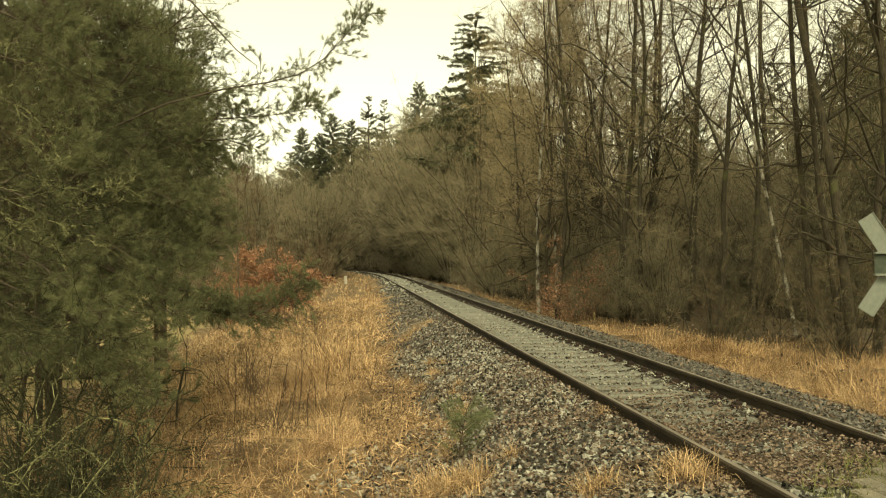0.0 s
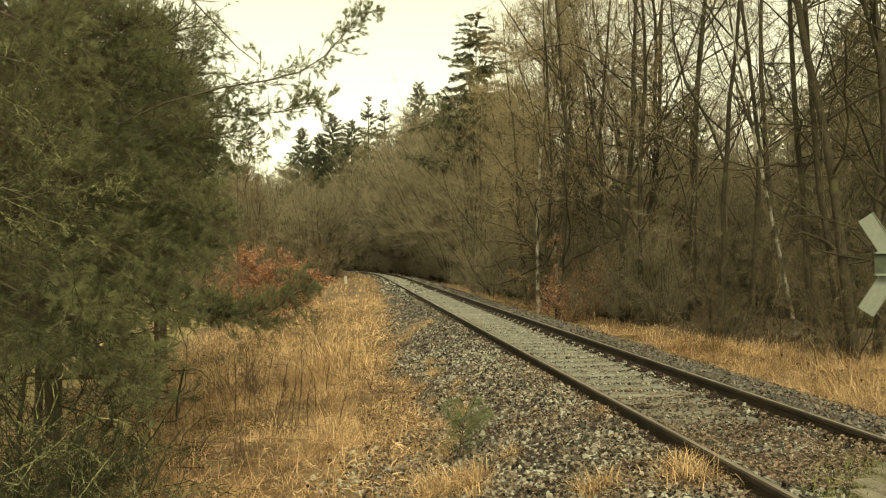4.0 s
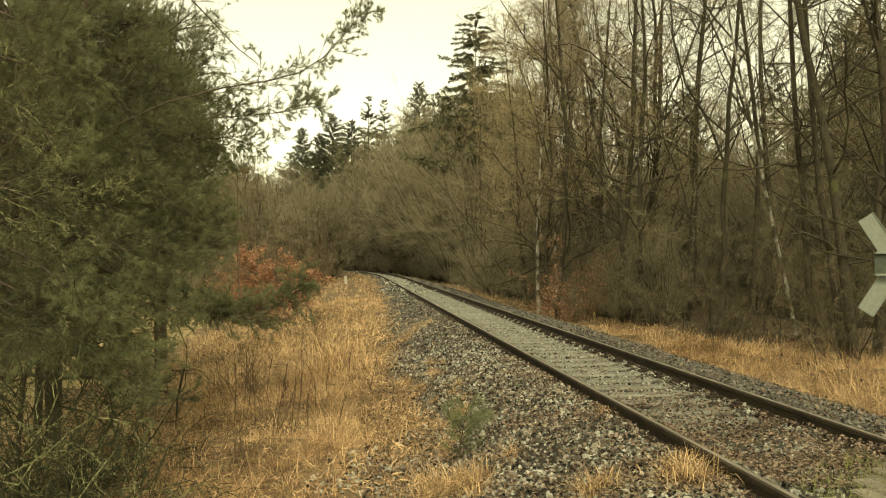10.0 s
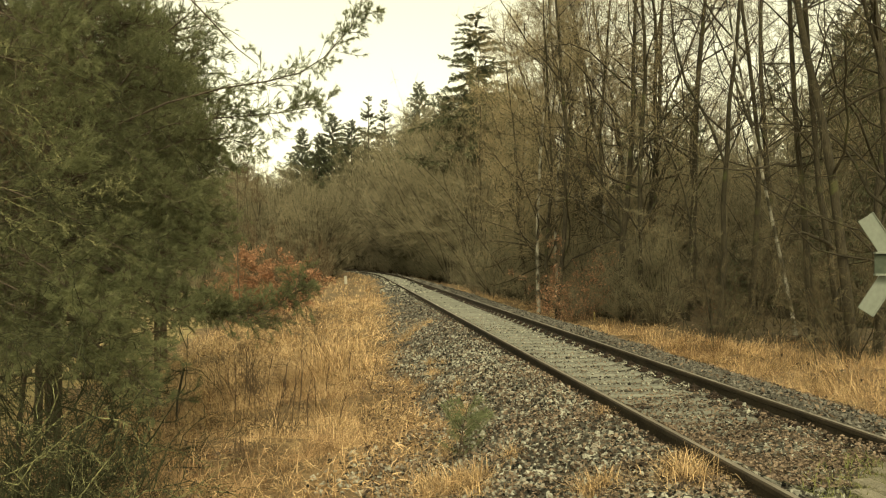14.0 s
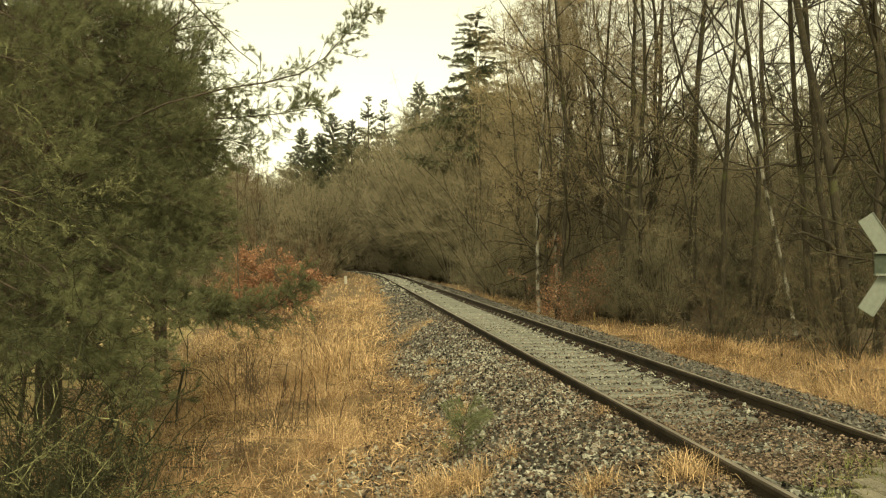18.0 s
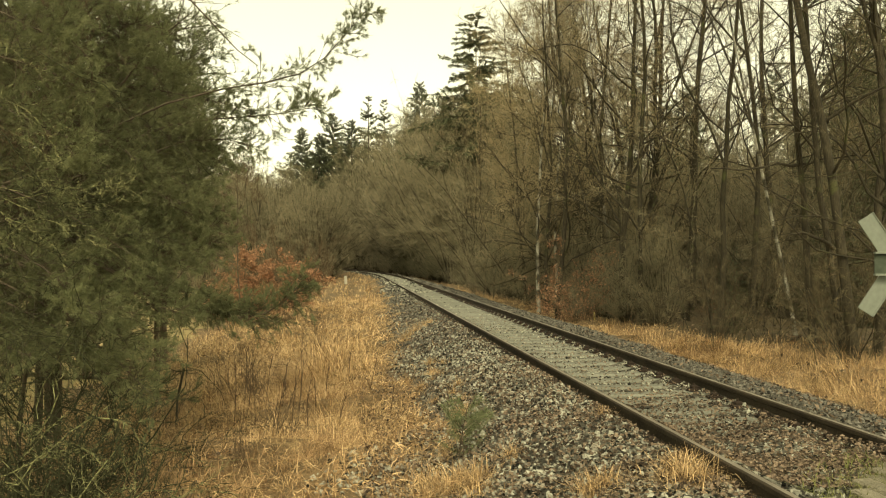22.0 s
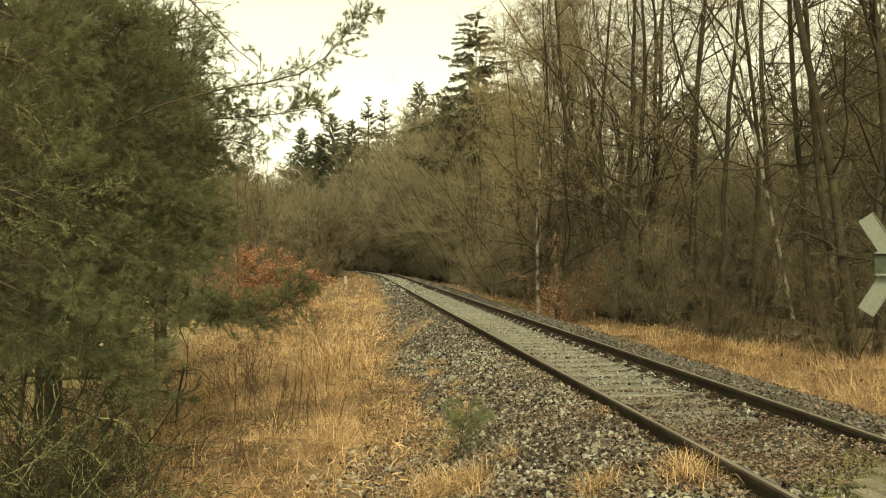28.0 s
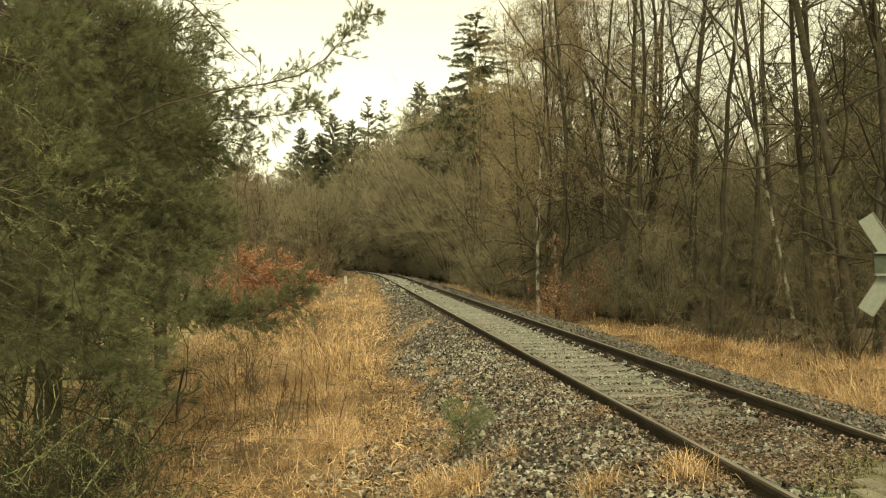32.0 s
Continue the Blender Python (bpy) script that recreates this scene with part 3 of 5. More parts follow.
        x, y, z = on_ground(s, d)
        red = g.uniform(0, 1, len(s)) < 0.12 + 0.4 * (patchy(s * 1.9, d * 2.5 + 4) > 0.5)
        for k, slot in ((~red, 0), (red, 1)):
            blades(geo, g, x[k], y[k], z[k], h * np.clip((d[k] - 2.6) / 0.9, 0.35, 1) * np.clip(vigour[k], 0.5, 1.25), w, 1.5, 0.9, slot, turn[k])
    ob = new("verge_grass", geo.mesh("verge_grass", [STRAW, RUSSET]))
    tagged(ob, "tall dry straw-coloured grass along the forest edge", "grass", kind="stuff")
    # tufts standing in the ballast
    proto = []
    for i in range(4):
        geo = Geo()
        n = 190
        r, az = np.abs(g.normal(0, 0.11, n)), g.uniform(0, 6.28, n)
        blades(geo, g, r * np.cos(az), r * np.sin(az), np.zeros(n), 0.25, 0.0055, 1.2, 0.55)
        proto.append(geo.mesh("grass_tuft", STRAW))
    spots = [(-1.62, -1.0, 0.85), (-1.75, -1.12, 0.8), (-1.5, -0.98, 0.75), (-1.85, -1.0, 0.9), (-1.95, -1.15, 0.9), (-1.72, -1.58, 0.75), (-1.85, -1.72, 0.7), (-0.85, -2.52, 1.0), (-0.65, -2.28, 0.85), (-1.0, -2.36, 0.95), (-0.95, -2.75, 1.0),
             (-0.5, -2.62, 0.8), (-0.33, -1.98, 0.6), (-0.7, -2.4, 0.8), (0.72, -0.93, 0.45), (0.95, -0.9, 0.3), (12.3, -1.88, 0.8), (13.6, -1.45, 0.7), (11.0, -2.2, 0.9), (12.9, -1.65, 0.75), (11.7, -2.05, 0.85), (2.4, -2.6, 0.8), (5.2, -2.5, 0.8), (-1.3, -0.55, 0.3), (-1.2, 0.3, 0.3)]
    spots += [(0.1 + 0.42 * i + g.uniform(-0.2, 0.2), -2.45 + 0.03 * i + g.uniform(-0.22, 0.3), g.uniform(0.35, 0.62)) for i in range(16)]
    for i, (s, d, k) in enumerate(spots):
        x, y, z = (float(q) for q in on_ground(s, d))
        ob = new("grass_tuft", proto[i % 4])
        ob.matrix_basis = Matrix.Translation((x, y, z)) @ Matrix.Rotation(i * 1.3, 4, "Z") @ Matrix.Scale(k, 4)
        tagged(ob, "bleached dry grass tuft growing in the ballast", "grass tuft", "grass tufts in the ballast")
    # a little green among the planks
    geo = Geo()
    d = g.uniform(-0.62, 0.45, 700)
    s = -2.2 + 1.04 * d + g.normal(0.05, 0.28, 700)
    x, y, z = on_ground(s, d)
    blades(geo, g, x, y, z + 0.08, np.full(700, 0.06), 0.005, 0.9, 0.9)
    ob = new("green_grass", geo.mesh("green_grass", GREENGRASS))
    tagged(ob, "short green grass beside the crossing planks", "grass", kind="stuff")


build_grass()


def build_leaves():
    """Fallen leaves between the rails, on the ballast and in the grass."""
    g = np.random.default_rng(31)
    geo = Geo()
    for n, s0, s1, d0, d1, size in ((15000, -3.4, 9, -3.2, -0.85, 0.019), (6800, -2.2, 2.6, -0.66, 0.66, 0.018), (4000, -3.2, 5, -7.0, -4.3, 0.026), (1900, 1.2, 20, -0.66, 0.66, 0.018), (2600, 8, 26, -2.7, -0.85, 0.022), (2000, -1, 14, 0.85, 4, 0.024), (5000, 0, 30, 4, 12, 0.045)):
        s, d = s0 + (s1 - s0) * (1 - np.sqrt(1 - g.uniform(0, 1, n))), g.uniform(d0, d1, n)
        s = s + 0.5 * (rough_field(1.7 * s + 8, 1.7 * d) - 0.5)
        x, y, z = on_ground(s, d)
        q, _ = np.linalg.qr(g.normal(0, 1, (n, 3, 3)) * np.array([1, 1, 0.5])[None, :, None])
        k = size * g.uniform(0.6, 1.3, n)[:, None]
        u, w = q[:, :, 0] * k, q[:, :, 1] * k * 0.6
        c = np.stack([x, y, z + 0.035], -1)
        c[:, 2] += np.where((np.abs(d) < 1.3), 0.02, 0.0)
        mid = np.cross(u, w) / k * 0.35
        v = np.stack([c - u, c - 0.2 * u + w + mid, c + u, c - 0.2 * u - w + mid], 1)
        b = np.arange(n)[:, None] * 4
        geo.add(v, np.concatenate([b + np.array([0, 2, 1]), b + np.array([0, 3, 2])]))
    ob = new("fallen_leaves", geo.mesh("fallen_leaves", LEAF))
    tagged(ob, "brown fallen leaves scattered over ballast and verge", "leaves", kind="stuff")


build_leaves()


# ---- bare broadleaved trees ----
SWAY = []


def tree_geometry(seed, height, radius, lean=(0, 0), limbs=24, low=0.1, k=9, fine=0.007, reach=1.0, per=6, rise=0.09, forks=0, wobble=0.085):
    """Trunk path and radii, limb paths and radii, and the crown of twigs of one bare tree."""
    g = np.random.default_rng(seed)
    way = np.array([[lean[0], lean[1], 1.0]])
    tp = grow(g, np.array([[0, 0, -0.4]]), way, np.array([height]), 14, wobble, 0.02)
    tr = taper([radius], 0.15, 14)
    tr[:, 0] *= 1.3
    p, d, r, t = sprout(g, tp, tr, limbs, low, 0.97, 1.0, 0.28)
    ln = height * 0.22 * (1.15 - t) * g.uniform(0.5, 1.4, len(t)) * reach + 0.5
    lp = grow(g, p, d, ln, 7, 0.27, rise)
    lr = taper(np.minimum(r * 0.42, 0.005 + ln * 0.0070), 0.3, 7)
    if forks:
        p, d, r, t = sprout(g, tp, tr, forks, 0.25, 0.6, 0.42, 0.12)
        fl = height * (1 - t) * g.uniform(0.55, 0.9, forks)
        fp = grow(g, p, d, fl, 7, 0.13, 0.08)
        fr = taper(r * 0.62, 0.2, 7)
        p, d, r, t = sprout(g, fp, fr, 9, 0.15, 0.97, 0.9, 0.28)
        l2 = np.repeat(fl, 9) * 0.28 * (1.2 - t) * g.uniform(0.5, 1.4, len(t)) + 0.4
        lp = np.concatenate([lp, fp, grow(g, p, d, l2, 7, 0.27, rise)])
        lr = np.concatenate([lr, fr, taper(np.minimum(r * 0.42, 0.005 + l2 * 0.007), 0.3, 7)])
        ln = np.concatenate([ln, fl * 0.3, l2])
    crown = Geo()
    p, d, r, t = sprout(g, lp, lr, k, 0.12, 1.0, 0.85, 0.3)
    ln2 = np.repeat(ln, k) * 0.4 * g.uniform(0.4, 1.3, len(t)) + 0.2
    bp = grow(g, p, d, ln2, 5, 0.34, 0.06)
    br = taper(np.maximum(r * 0.5, 0.004), 0.4, 5)
    tubes(crown, bp, br, 3, 1)
    p, d, r, t = sprout(g, bp, br, per, 0.12, 1.0, 0.7, 0.3)
    l3 = g.uniform(0.14, 0.6, len(t))
    q = p + unit(d + np.array([0, 0, 0.15])) * l3[:, None]
    spikes(crown, p, q, fine)
    mid = p + (q - p) * g.uniform(0.3, 0.8, (len(t), 1))
    spikes(crown, mid, mid + unit(unit(q - p) + g.normal(0, 0.6, p.shape)) * (l3 * 0.6)[:, None], fine * 0.75)
    return tp, tr, lp, lr, crown


def tree_meshes(seed, height, radius, trunk=BARK, twig=TWIG, **how):
    """One mesh for the trunk, one for the crown with its limbs."""
    tp, tr, lp, lr, crown = tree_geometry(seed, height, radius, **how)
    tubes(crown, lp, lr, 4, 1)
    return tubes(Geo(), tp, tr, 8).mesh("trunk", trunk, True), crown.mesh("crown", [twig, BARK])


def place_tree(name, label, category, meshes, x, y, turn=0.0, size=1.0, group="", sway=0.0):
    ob = thing(name, label, category, pose(x, y, float(ground_z(x, y)), 2.6 * math.sin(7 * turn), 2.6 * math.cos(5 * turn), turn), group)
    for part_name, me in zip(("trunk", "crown"), meshes):
        o = part(part_name, me, None, ob)
        o.scale = (size, size, size)
        if part_name == "crown":
            tagged(o, kind="stuff")
    if sway:
        SWAY.append((ob, sway))
    return ob


def at_px(u, depth):
    """Sideways place of a sight line at a depth."""
    return (u - 784) / 1621.2 * depth


def curve_through(points, k=9):
    """A path of k points along the corner points."""
    pts = np.array(points, float)
    t = np.linspace(0, len(pts) - 1, k)
    return np.stack([np.interp(t, np.arange(len(pts)), pts[:, i]) for i in range(3)], -1)


def build_forest():
    g = np.random.default_rng(41)
    # trees that can be told apart at the forest's edge: sight line, depth, height, radius, lean, limbs, lowest limb
    lone = [
        (955, 32.0, 15, 0.07, (0.0, 0), 26, 0.12, "twin-stemmed birch with pale patched bark beside the ballast", BIRCH),
        (969, 32.4, 15, 0.07, (-0.02, 0), 26, 0.12, "slim bare tree with grey-brown bark at the verge", BARK),
        (985, 32.8, 14, 0.055, (0.0, 0), 20, 0.3, "slim birch with white and black bark", BIRCH),
        (1062, 33.0, 17, 0.08, (0.0, 0), 26, 0.1, "tall bare tree with many fine brown twigs", BARK),
        (1100, 27.0, 17, 0.10, (-0.01, 0), 26, 0.1, "tall straight bare tree with dark bark", BARK),
        (1134, 25.0, 16, 0.08, (0.01, 0.0), 24, 0.12, "tall bare tree with dark grey bark", BARK),
        (1150, 31.0, 17, 0.11, (0.0, 0), 24, 0.14, "tall bare tree with brown bark deeper in the wood", BARK),
        (1212, 27.0, 17, 0.11, (-0.015, 0), 13, 0.16, "straight bare tree with reddish-brown bark", BARK),
        (1266, 22.0, 16, 0.075, (0.003, 0), 11, 0.25, "straight dark bare trunk with few low limbs", BARK),
        (1412, 20.5, 13, 0.045, (-0.17, 0), 14, 0.3, "leaning young birch with pale bark", BIRCH),
        (1442, 19.0, 15, 0.075, (-0.10, 0), 20, 0.15, "slim leaning bare tree with dark bark", BARK),
        (1516, 17.5, 17, 0.105, (-0.10, 0.02), 24, 0.14, "thick leaning forked bare tree at the forest edge", BARK),
        (1499, 18.3, 16, 0.07, (-0.085, 0.0), 24, 0.12, "bare tree leaning over the straw verge", BARK),
        (1550, 18.0, 16, 0.09, (0.0, 0), 22, 0.14, "dark straight bare tree behind the sign", BARK),
        (1600, 17.0, 16, 0.11, (-0.02, 0), 24, 0.12, "bare tree with mossy bark behind the sign", BARK),
        (1330, 24.0, 16, 0.08, (-0.06, 0), 13, 0.12, "bare tree with arching limbs and mossy bark", BARK),
        (1385, 26.0, 16, 0.10, (-0.03, 0), 13, 0.12, "bare tree with spreading dark limbs", BARK),
        (905, 50.0, 14, 0.09, (0.0, 0), 26, 0.08, "bare tree with a hazy crown of fine twigs", BARK),
        (1045, 36.0, 16, 0.09, (-0.01, 0), 26, 0.1, "bare tree with a dense brown crown", BARK),
        (1085, 38.0, 16, 0.08, (0.01, 0), 26, 0.1, "bare tree with a fine-twigged crown", BARK),
        (930, 44.0, 15, 0.08, (0.0, 0), 26, 0.1, "bare tree with pale fine twigs beside the line", BARK),
        (1022, 40.0, 16, 0.09, (0.02, 0), 26, 0.1, "bare tree with dense brown twigs", BARK),
    ]
    # long low boughs: tree, sight points of the bough (across, down), thickness
    boughs = {12: ([(1476, 440), (1440, 425), (1400, 412), (1370, 416)], 0.045), 10: ([(1428, 292), (1360, 294), (1300, 306), (1235, 303)], 0.035), 1: ([(962, 325), (1000, 345), (1050, 375), (1095, 402)], 0.05)}
    for i, (u, y, h, r, lean, limbs, low, label, bark) in enumerate(lone):
        tp, tr, lp, lr, crown = tree_geometry(100 + i, h, r, lean=lean, limbs=limbs, low=low, fine=0.0002 * y, k=8 if y > 30 else 7, per=10 if y > 30 else 7, forks=1 if r > 0.06 else 0, wobble=0.045)
        x = at_px(u, y)
        z = float(ground_z(x, y))
        tree = thing("birch_tree" if bark is BIRCH else "bare_tree", label, "tree", pose(x, y, z), "trees of the forest edge")
        part("trunk", tubes(Geo(), tp, tr, 10), bark, tree, smooth=True)
        for j in range(len(lp)):
            part("limb", tubes(Geo(), lp[j : j + 1], lr[j : j + 1], 5), BARK, tree, smooth=True)
        if i in boughs:
            path = curve_through([(at_px(a, y) - x, -0.3 * n, 1.377 - (b - 456.1) / 1621.2 * y - z) for n, (a, b) in enumerate(boughs[i][0])], 8)[None]
            path = path + g.normal(0, 0.02, path.shape)
            part("bough", tubes(Geo(), path, taper([boughs[i][1]], 0.3, 8), 7), BARK, tree, "long arching bare bough", smooth=True)
        # near crowns take the darker twig copy, those from 24 m on the paler
        tagged(part("crown", crown, [NEARTWIG if y < 24 else TWIG, BARK], tree), kind="stuff")
        SWAY.append((tree, 0.10 + 0.08 * g.uniform()))
    # the wood behind them
    kinds = [tree_meshes(200 + i, 16, 0.085 + 0.015 * (i % 3), fine=0.0062, limbs=20, low=0.07, k=7, per=7, forks=1) for i in range(5)]
    kinds.append(tree_meshes(206, 15, 0.07, BIRCH, fine=0.012, limbs=16, low=0.3, k=7, per=5))
    done = []
    while len(done) < 28:
        s, d = g.uniform(6, 74), 5.6 + 30 * g.uniform() ** 1.4
        x, y = (float(q) for q in along(s, d))
        if y < 14 or abs(x / y) > 0.62 or (1150 < 784 + x / y * 1621 < 1420 and g.uniform() < 0.8) or any((x - a) ** 2 + (y - b) ** 2 < 3.2 for a, b in done):
            continue
        done.append((x, y))
        j = int(g.integers(0, 6))
        place_tree("birch_tree" if j == 5 else "bare_tree", "slim pale-barked birch inside the wood" if j == 5 else "tall bare tree with brown twigs inside the wood", "tree",
                   kinds[j], x, y, g.uniform(0, 360), g.uniform(0.8, 1.15), "trees of the wood", 0.1 if len(done) % 3 == 0 else 0)
    for n in range(3):
        y = 30.0 + 3.3 * n
        place_tree("bare_tree", "tall bare tree with brown twigs inside the wood", "tree", kinds[n % 5], at_px(985 + (n * 67) % 185, y), y, 77 * n, 1.0, "trees of the wood", 0.1)
    # thin poles between the trees
    poles = [tree_meshes(220 + i, 9, 0.035, BARK, TWIG, fine=0.0045, limbs=14, low=0.1, k=5, per=8, reach=0.8) for i in range(4)]
    n = 0
    while n < 38:
        s, d = g.uniform(5, 62), 5.2 + 16 * g.uniform() ** 1.3
        x, y = (float(q) for q in along(s, d))
        if y < 13 or x / y > 0.58:
            continue
        n += 1
        place_tree("young_tree", "thin bare pole-like young tree in the wood", "tree", poles[n % 4], x, y, g.uniform(0, 360), g.uniform(0.6, 1.2), "young trees of the wood")


build_forest()


# ---- shrubs ----
def shrub_geometry(seed, height, stems, spread=0.45, fine=0.006, k1=7, k2=5, droop=0.0, thick=1.0, curl=0.22, tip=0.35):
    g = np.random.default_rng(seed)
    az, r = g.uniform(0, 6.28, stems), np.abs(g.normal(0, 0.12 * height, stems))
    p = np.stack([r * np.cos(az), r * np.sin(az), np.full(stems, -0.15)], -1)
    d = np.stack([np.cos(az) * spread, np.sin(az) * spread, np.ones(stems)], -1) + g.normal(0, 0.15, (stems, 3))
    ln = height * g.uniform(0.6, 1.2, stems)
    sp = grow(g, p, d, ln, 7, curl * 0.65, -droop)
    sr = taper((0.005 + 0.005 * ln) * thick, 0.2, 7)
    b = Geo()
    p, d, r, t = sprout(g, sp, sr, k1, 0.12, 1.0, 0.8, 0.3)
    l2 = np.repeat(ln, k1) * 0.33 * g.uniform(0.5, 1.3, len(t))
    bp = grow(g, p, d, l2, 3, curl, 0.03 - 2 * droop if droop < 0 else 0.03)
    br = taper(np.maximum(r * 0.5, fine * 0.55), 0.5, 3)
    tubes(b, bp, br, 3)
    p, d, r, t = sprout(g, bp, br, k2, 0.1, 1.0, 0.7, 0.3)
    l3 = g.uniform(0.12, 0.4, len(t)) * height * tip
    spikes(b, p, p + d * l3[:, None], fine)
    q = p + d * (l3 * g.uniform(0.2, 0.8, len(t)))[:, None]
    spikes(b, q, q + unit(d + g.normal(0, 0.7, d.shape)) * (l3 * 0.5)[:, None], fine * 0.8)
    return sp, sr, b, np.concatenate([p, q])


def far_shrub(*how):
    """A bush that stays far off: all its stems in one mesh."""
    sp, sr, b, ends = shrub_geometry(*how)
    return [tubes(Geo(), sp, sr, 4).mesh("stems", BARK, True)], b.mesh("crown", HAZETWIG), ends


def dome_tree(seed, height, wide, stems=40, fine=0.0085, k1=19, k2=16):
    """A far-off rounded bare tree: stems curving up and out into an even dome of fine twigs."""
    g = np.random.default_rng(seed)
    az, up = g.uniform(0, 6.28, stems), np.arcsin(1 - 1.85 * g.uniform(0, 1, stems) ** 1.5)
    far = g.uniform(0.72, 1.0, stems)
    end = np.stack([np.cos(az) * np.cos(up) * wide / 2, np.sin(az) * np.cos(up) * wide / 2, height * (0.52 + 0.46 * np.sin(up))], -1) * far[:, None]
    foot = np.stack([0.05 * wide * np.cos(az), 0.05 * wide * np.sin(az), np.full(stems, -0.3)], -1)
    knee = end * np.array([0.35, 0.35, 0.55])
    t = np.linspace(0, 1, 7)[None, :, None]
    sp = foot[:, None] * (1 - t) ** 2 + 2 * knee[:, None] * t * (1 - t) + end[:, None] * t**2
    sp = sp + g.normal(0, 0.012 * height, sp.shape) * np.minimum(1, 3 * t)
    sr = taper(np.full(stems, 0.0045 * height), 0.2, 7)
    crown = Geo()
    p, d, rad, at = sprout(g, sp, sr, k1, 0.25, 1.0, 0.8, 0.3)
    bp = grow(g, p, d, height * g.uniform(0.05, 0.115, len(at)), 4, 0.34, 0.05)
    br = taper(np.full(len(at), fine * 1.3), 0.5, 4)
    tubes(crown, bp, br, 3)
    p, d, rad, at = sprout(g, bp, br, k2, 0.1, 1.0, 0.75, 0.3)
    spikes(crown, p, p + d * (height * g.uniform(0.02, 0.06, len(at)))[:, None], fine)
    return [tubes(Geo(), sp, sr, 4).mesh("stems", BARK, True)], crown.mesh("crown", HAZETWIG), p


def shrub_meshes(seed, height, stems, spread=0.45, twig=TWIG, fine=0.006, k1=7, k2=5, droop=0.0, thick=1.0, curl=0.22, tip=0.35):
    sp, sr, b, ends = shrub_geometry(seed, height, stems, spread, fine, k1, k2, droop, thick, curl, tip)
    singles = [tubes(Geo(), sp[i : i + 1], sr[i : i + 1], 5).mesh("stem", BARK if twig in (TWIG, HAZETWIG, NEARTWIG) else twig, True) for i in range(stems)]
    return singles, b.mesh("crown", twig), ends


def gnarled(geo, g, start, way, length, radius, twigs=8, stubs=10, crook=0.26, fall=-0.03):
    """Crooked lichen-grown branches with side twigs and short stubs."""
    bp = grow(g, start, way, length, 10, crook, fall)
    br = taper(radius, 0.25, 10)
    tubes(geo, bp, br, 5)
    p, d, r, t = sprout(g, bp, br, twigs, 0.1, 1.0, 0.9, 0.3)
    ln = np.repeat(np.broadcast_to(length, (len(start),)), twigs) * g.uniform(0.12, 0.42, len(t))
    sp = grow(g, p, d, ln, 6, 0.42, -0.04)
    sr = taper(np.maximum(r * 0.5, 0.0032), 0.5, 6)
    tubes(geo, sp, sr, 3)
    p, d, r, t = sprout(g, sp, sr, stubs, 0.05, 1.0, 1.0, 0.4)
    spikes(geo, p, p + d * g.uniform(0.02, 0.09, (len(t), 1)), 0.0022)
    return bp


def lichen_meshes(seed, height):
    g = np.random.default_rng(seed)
    singles = []
    for i in range(13):
        geo = Geo()
        az = 2.4 * i + g.normal(0, 0.3)
        start = np.array([[0.2 * math.cos(az), 0.2 * math.sin(az), -0.1]])
        gnarled(geo, g, start, np.array([[0.7 * math.cos(az), 0.7 * math.sin(az), 1.0]]), np.array([height * g.uniform(0.7, 1.3)]), np.array([g.uniform(0.005, 0.012)]), 9, 8, 0.32)
        singles.append(geo.mesh("stem", MOSSTWIG if i % 7 == 0 else DARKTWIG))
    return singles, None, None


def leaf_cloud(geo, g, ends, count, size):
    """Small folded leaves near twig ends."""
    c = ends[g.integers(0, len(ends), count)] + g.normal(0, 0.05, (count, 3))
    q, _ = np.linalg.qr(g.normal(0, 1, (count, 3, 3)))
    k = size * g.uniform(0.6, 1.3, count)[:, None]
    u, w = q[:, :, 0] * k, q[:, :, 1] * k * 0.55
    up = q[:, :, 2] * k * 0.25
    v = np.stack([c - u, c + w + up, c + u, c - w + up], 1)
    b = np.arange(count)[:, None] * 4
    return geo.add(v, np.concatenate([b + np.array([0, 2, 1]), b + np.array([0, 3, 2])]))


def place_shrub(name, label, meshes, x, y, turn=0.0, size=1.0, group="", leaves=None, sway=0.0):
    ob = thing(name, label, "shrub", pose(x, y, float(ground_z(x, y)), 0, 0, turn), group)
    made = [part("stem", me, None, ob) for me in meshes[0]]
    if len(made) == 1:
        tagged(made[0], kind="stuff")
    if meshes[1]:
        made.append(tagged(part("crown", meshes[1], None, ob), kind="stuff"))
    if leaves:
        made.append(tagged(part("foliage", leaves, None, ob, "dry copper leaves"), kind="stuff"))
    for o in made:
        o.scale = (size, size, size)
    if sway:
        SWAY.append((ob, sway))
    return ob


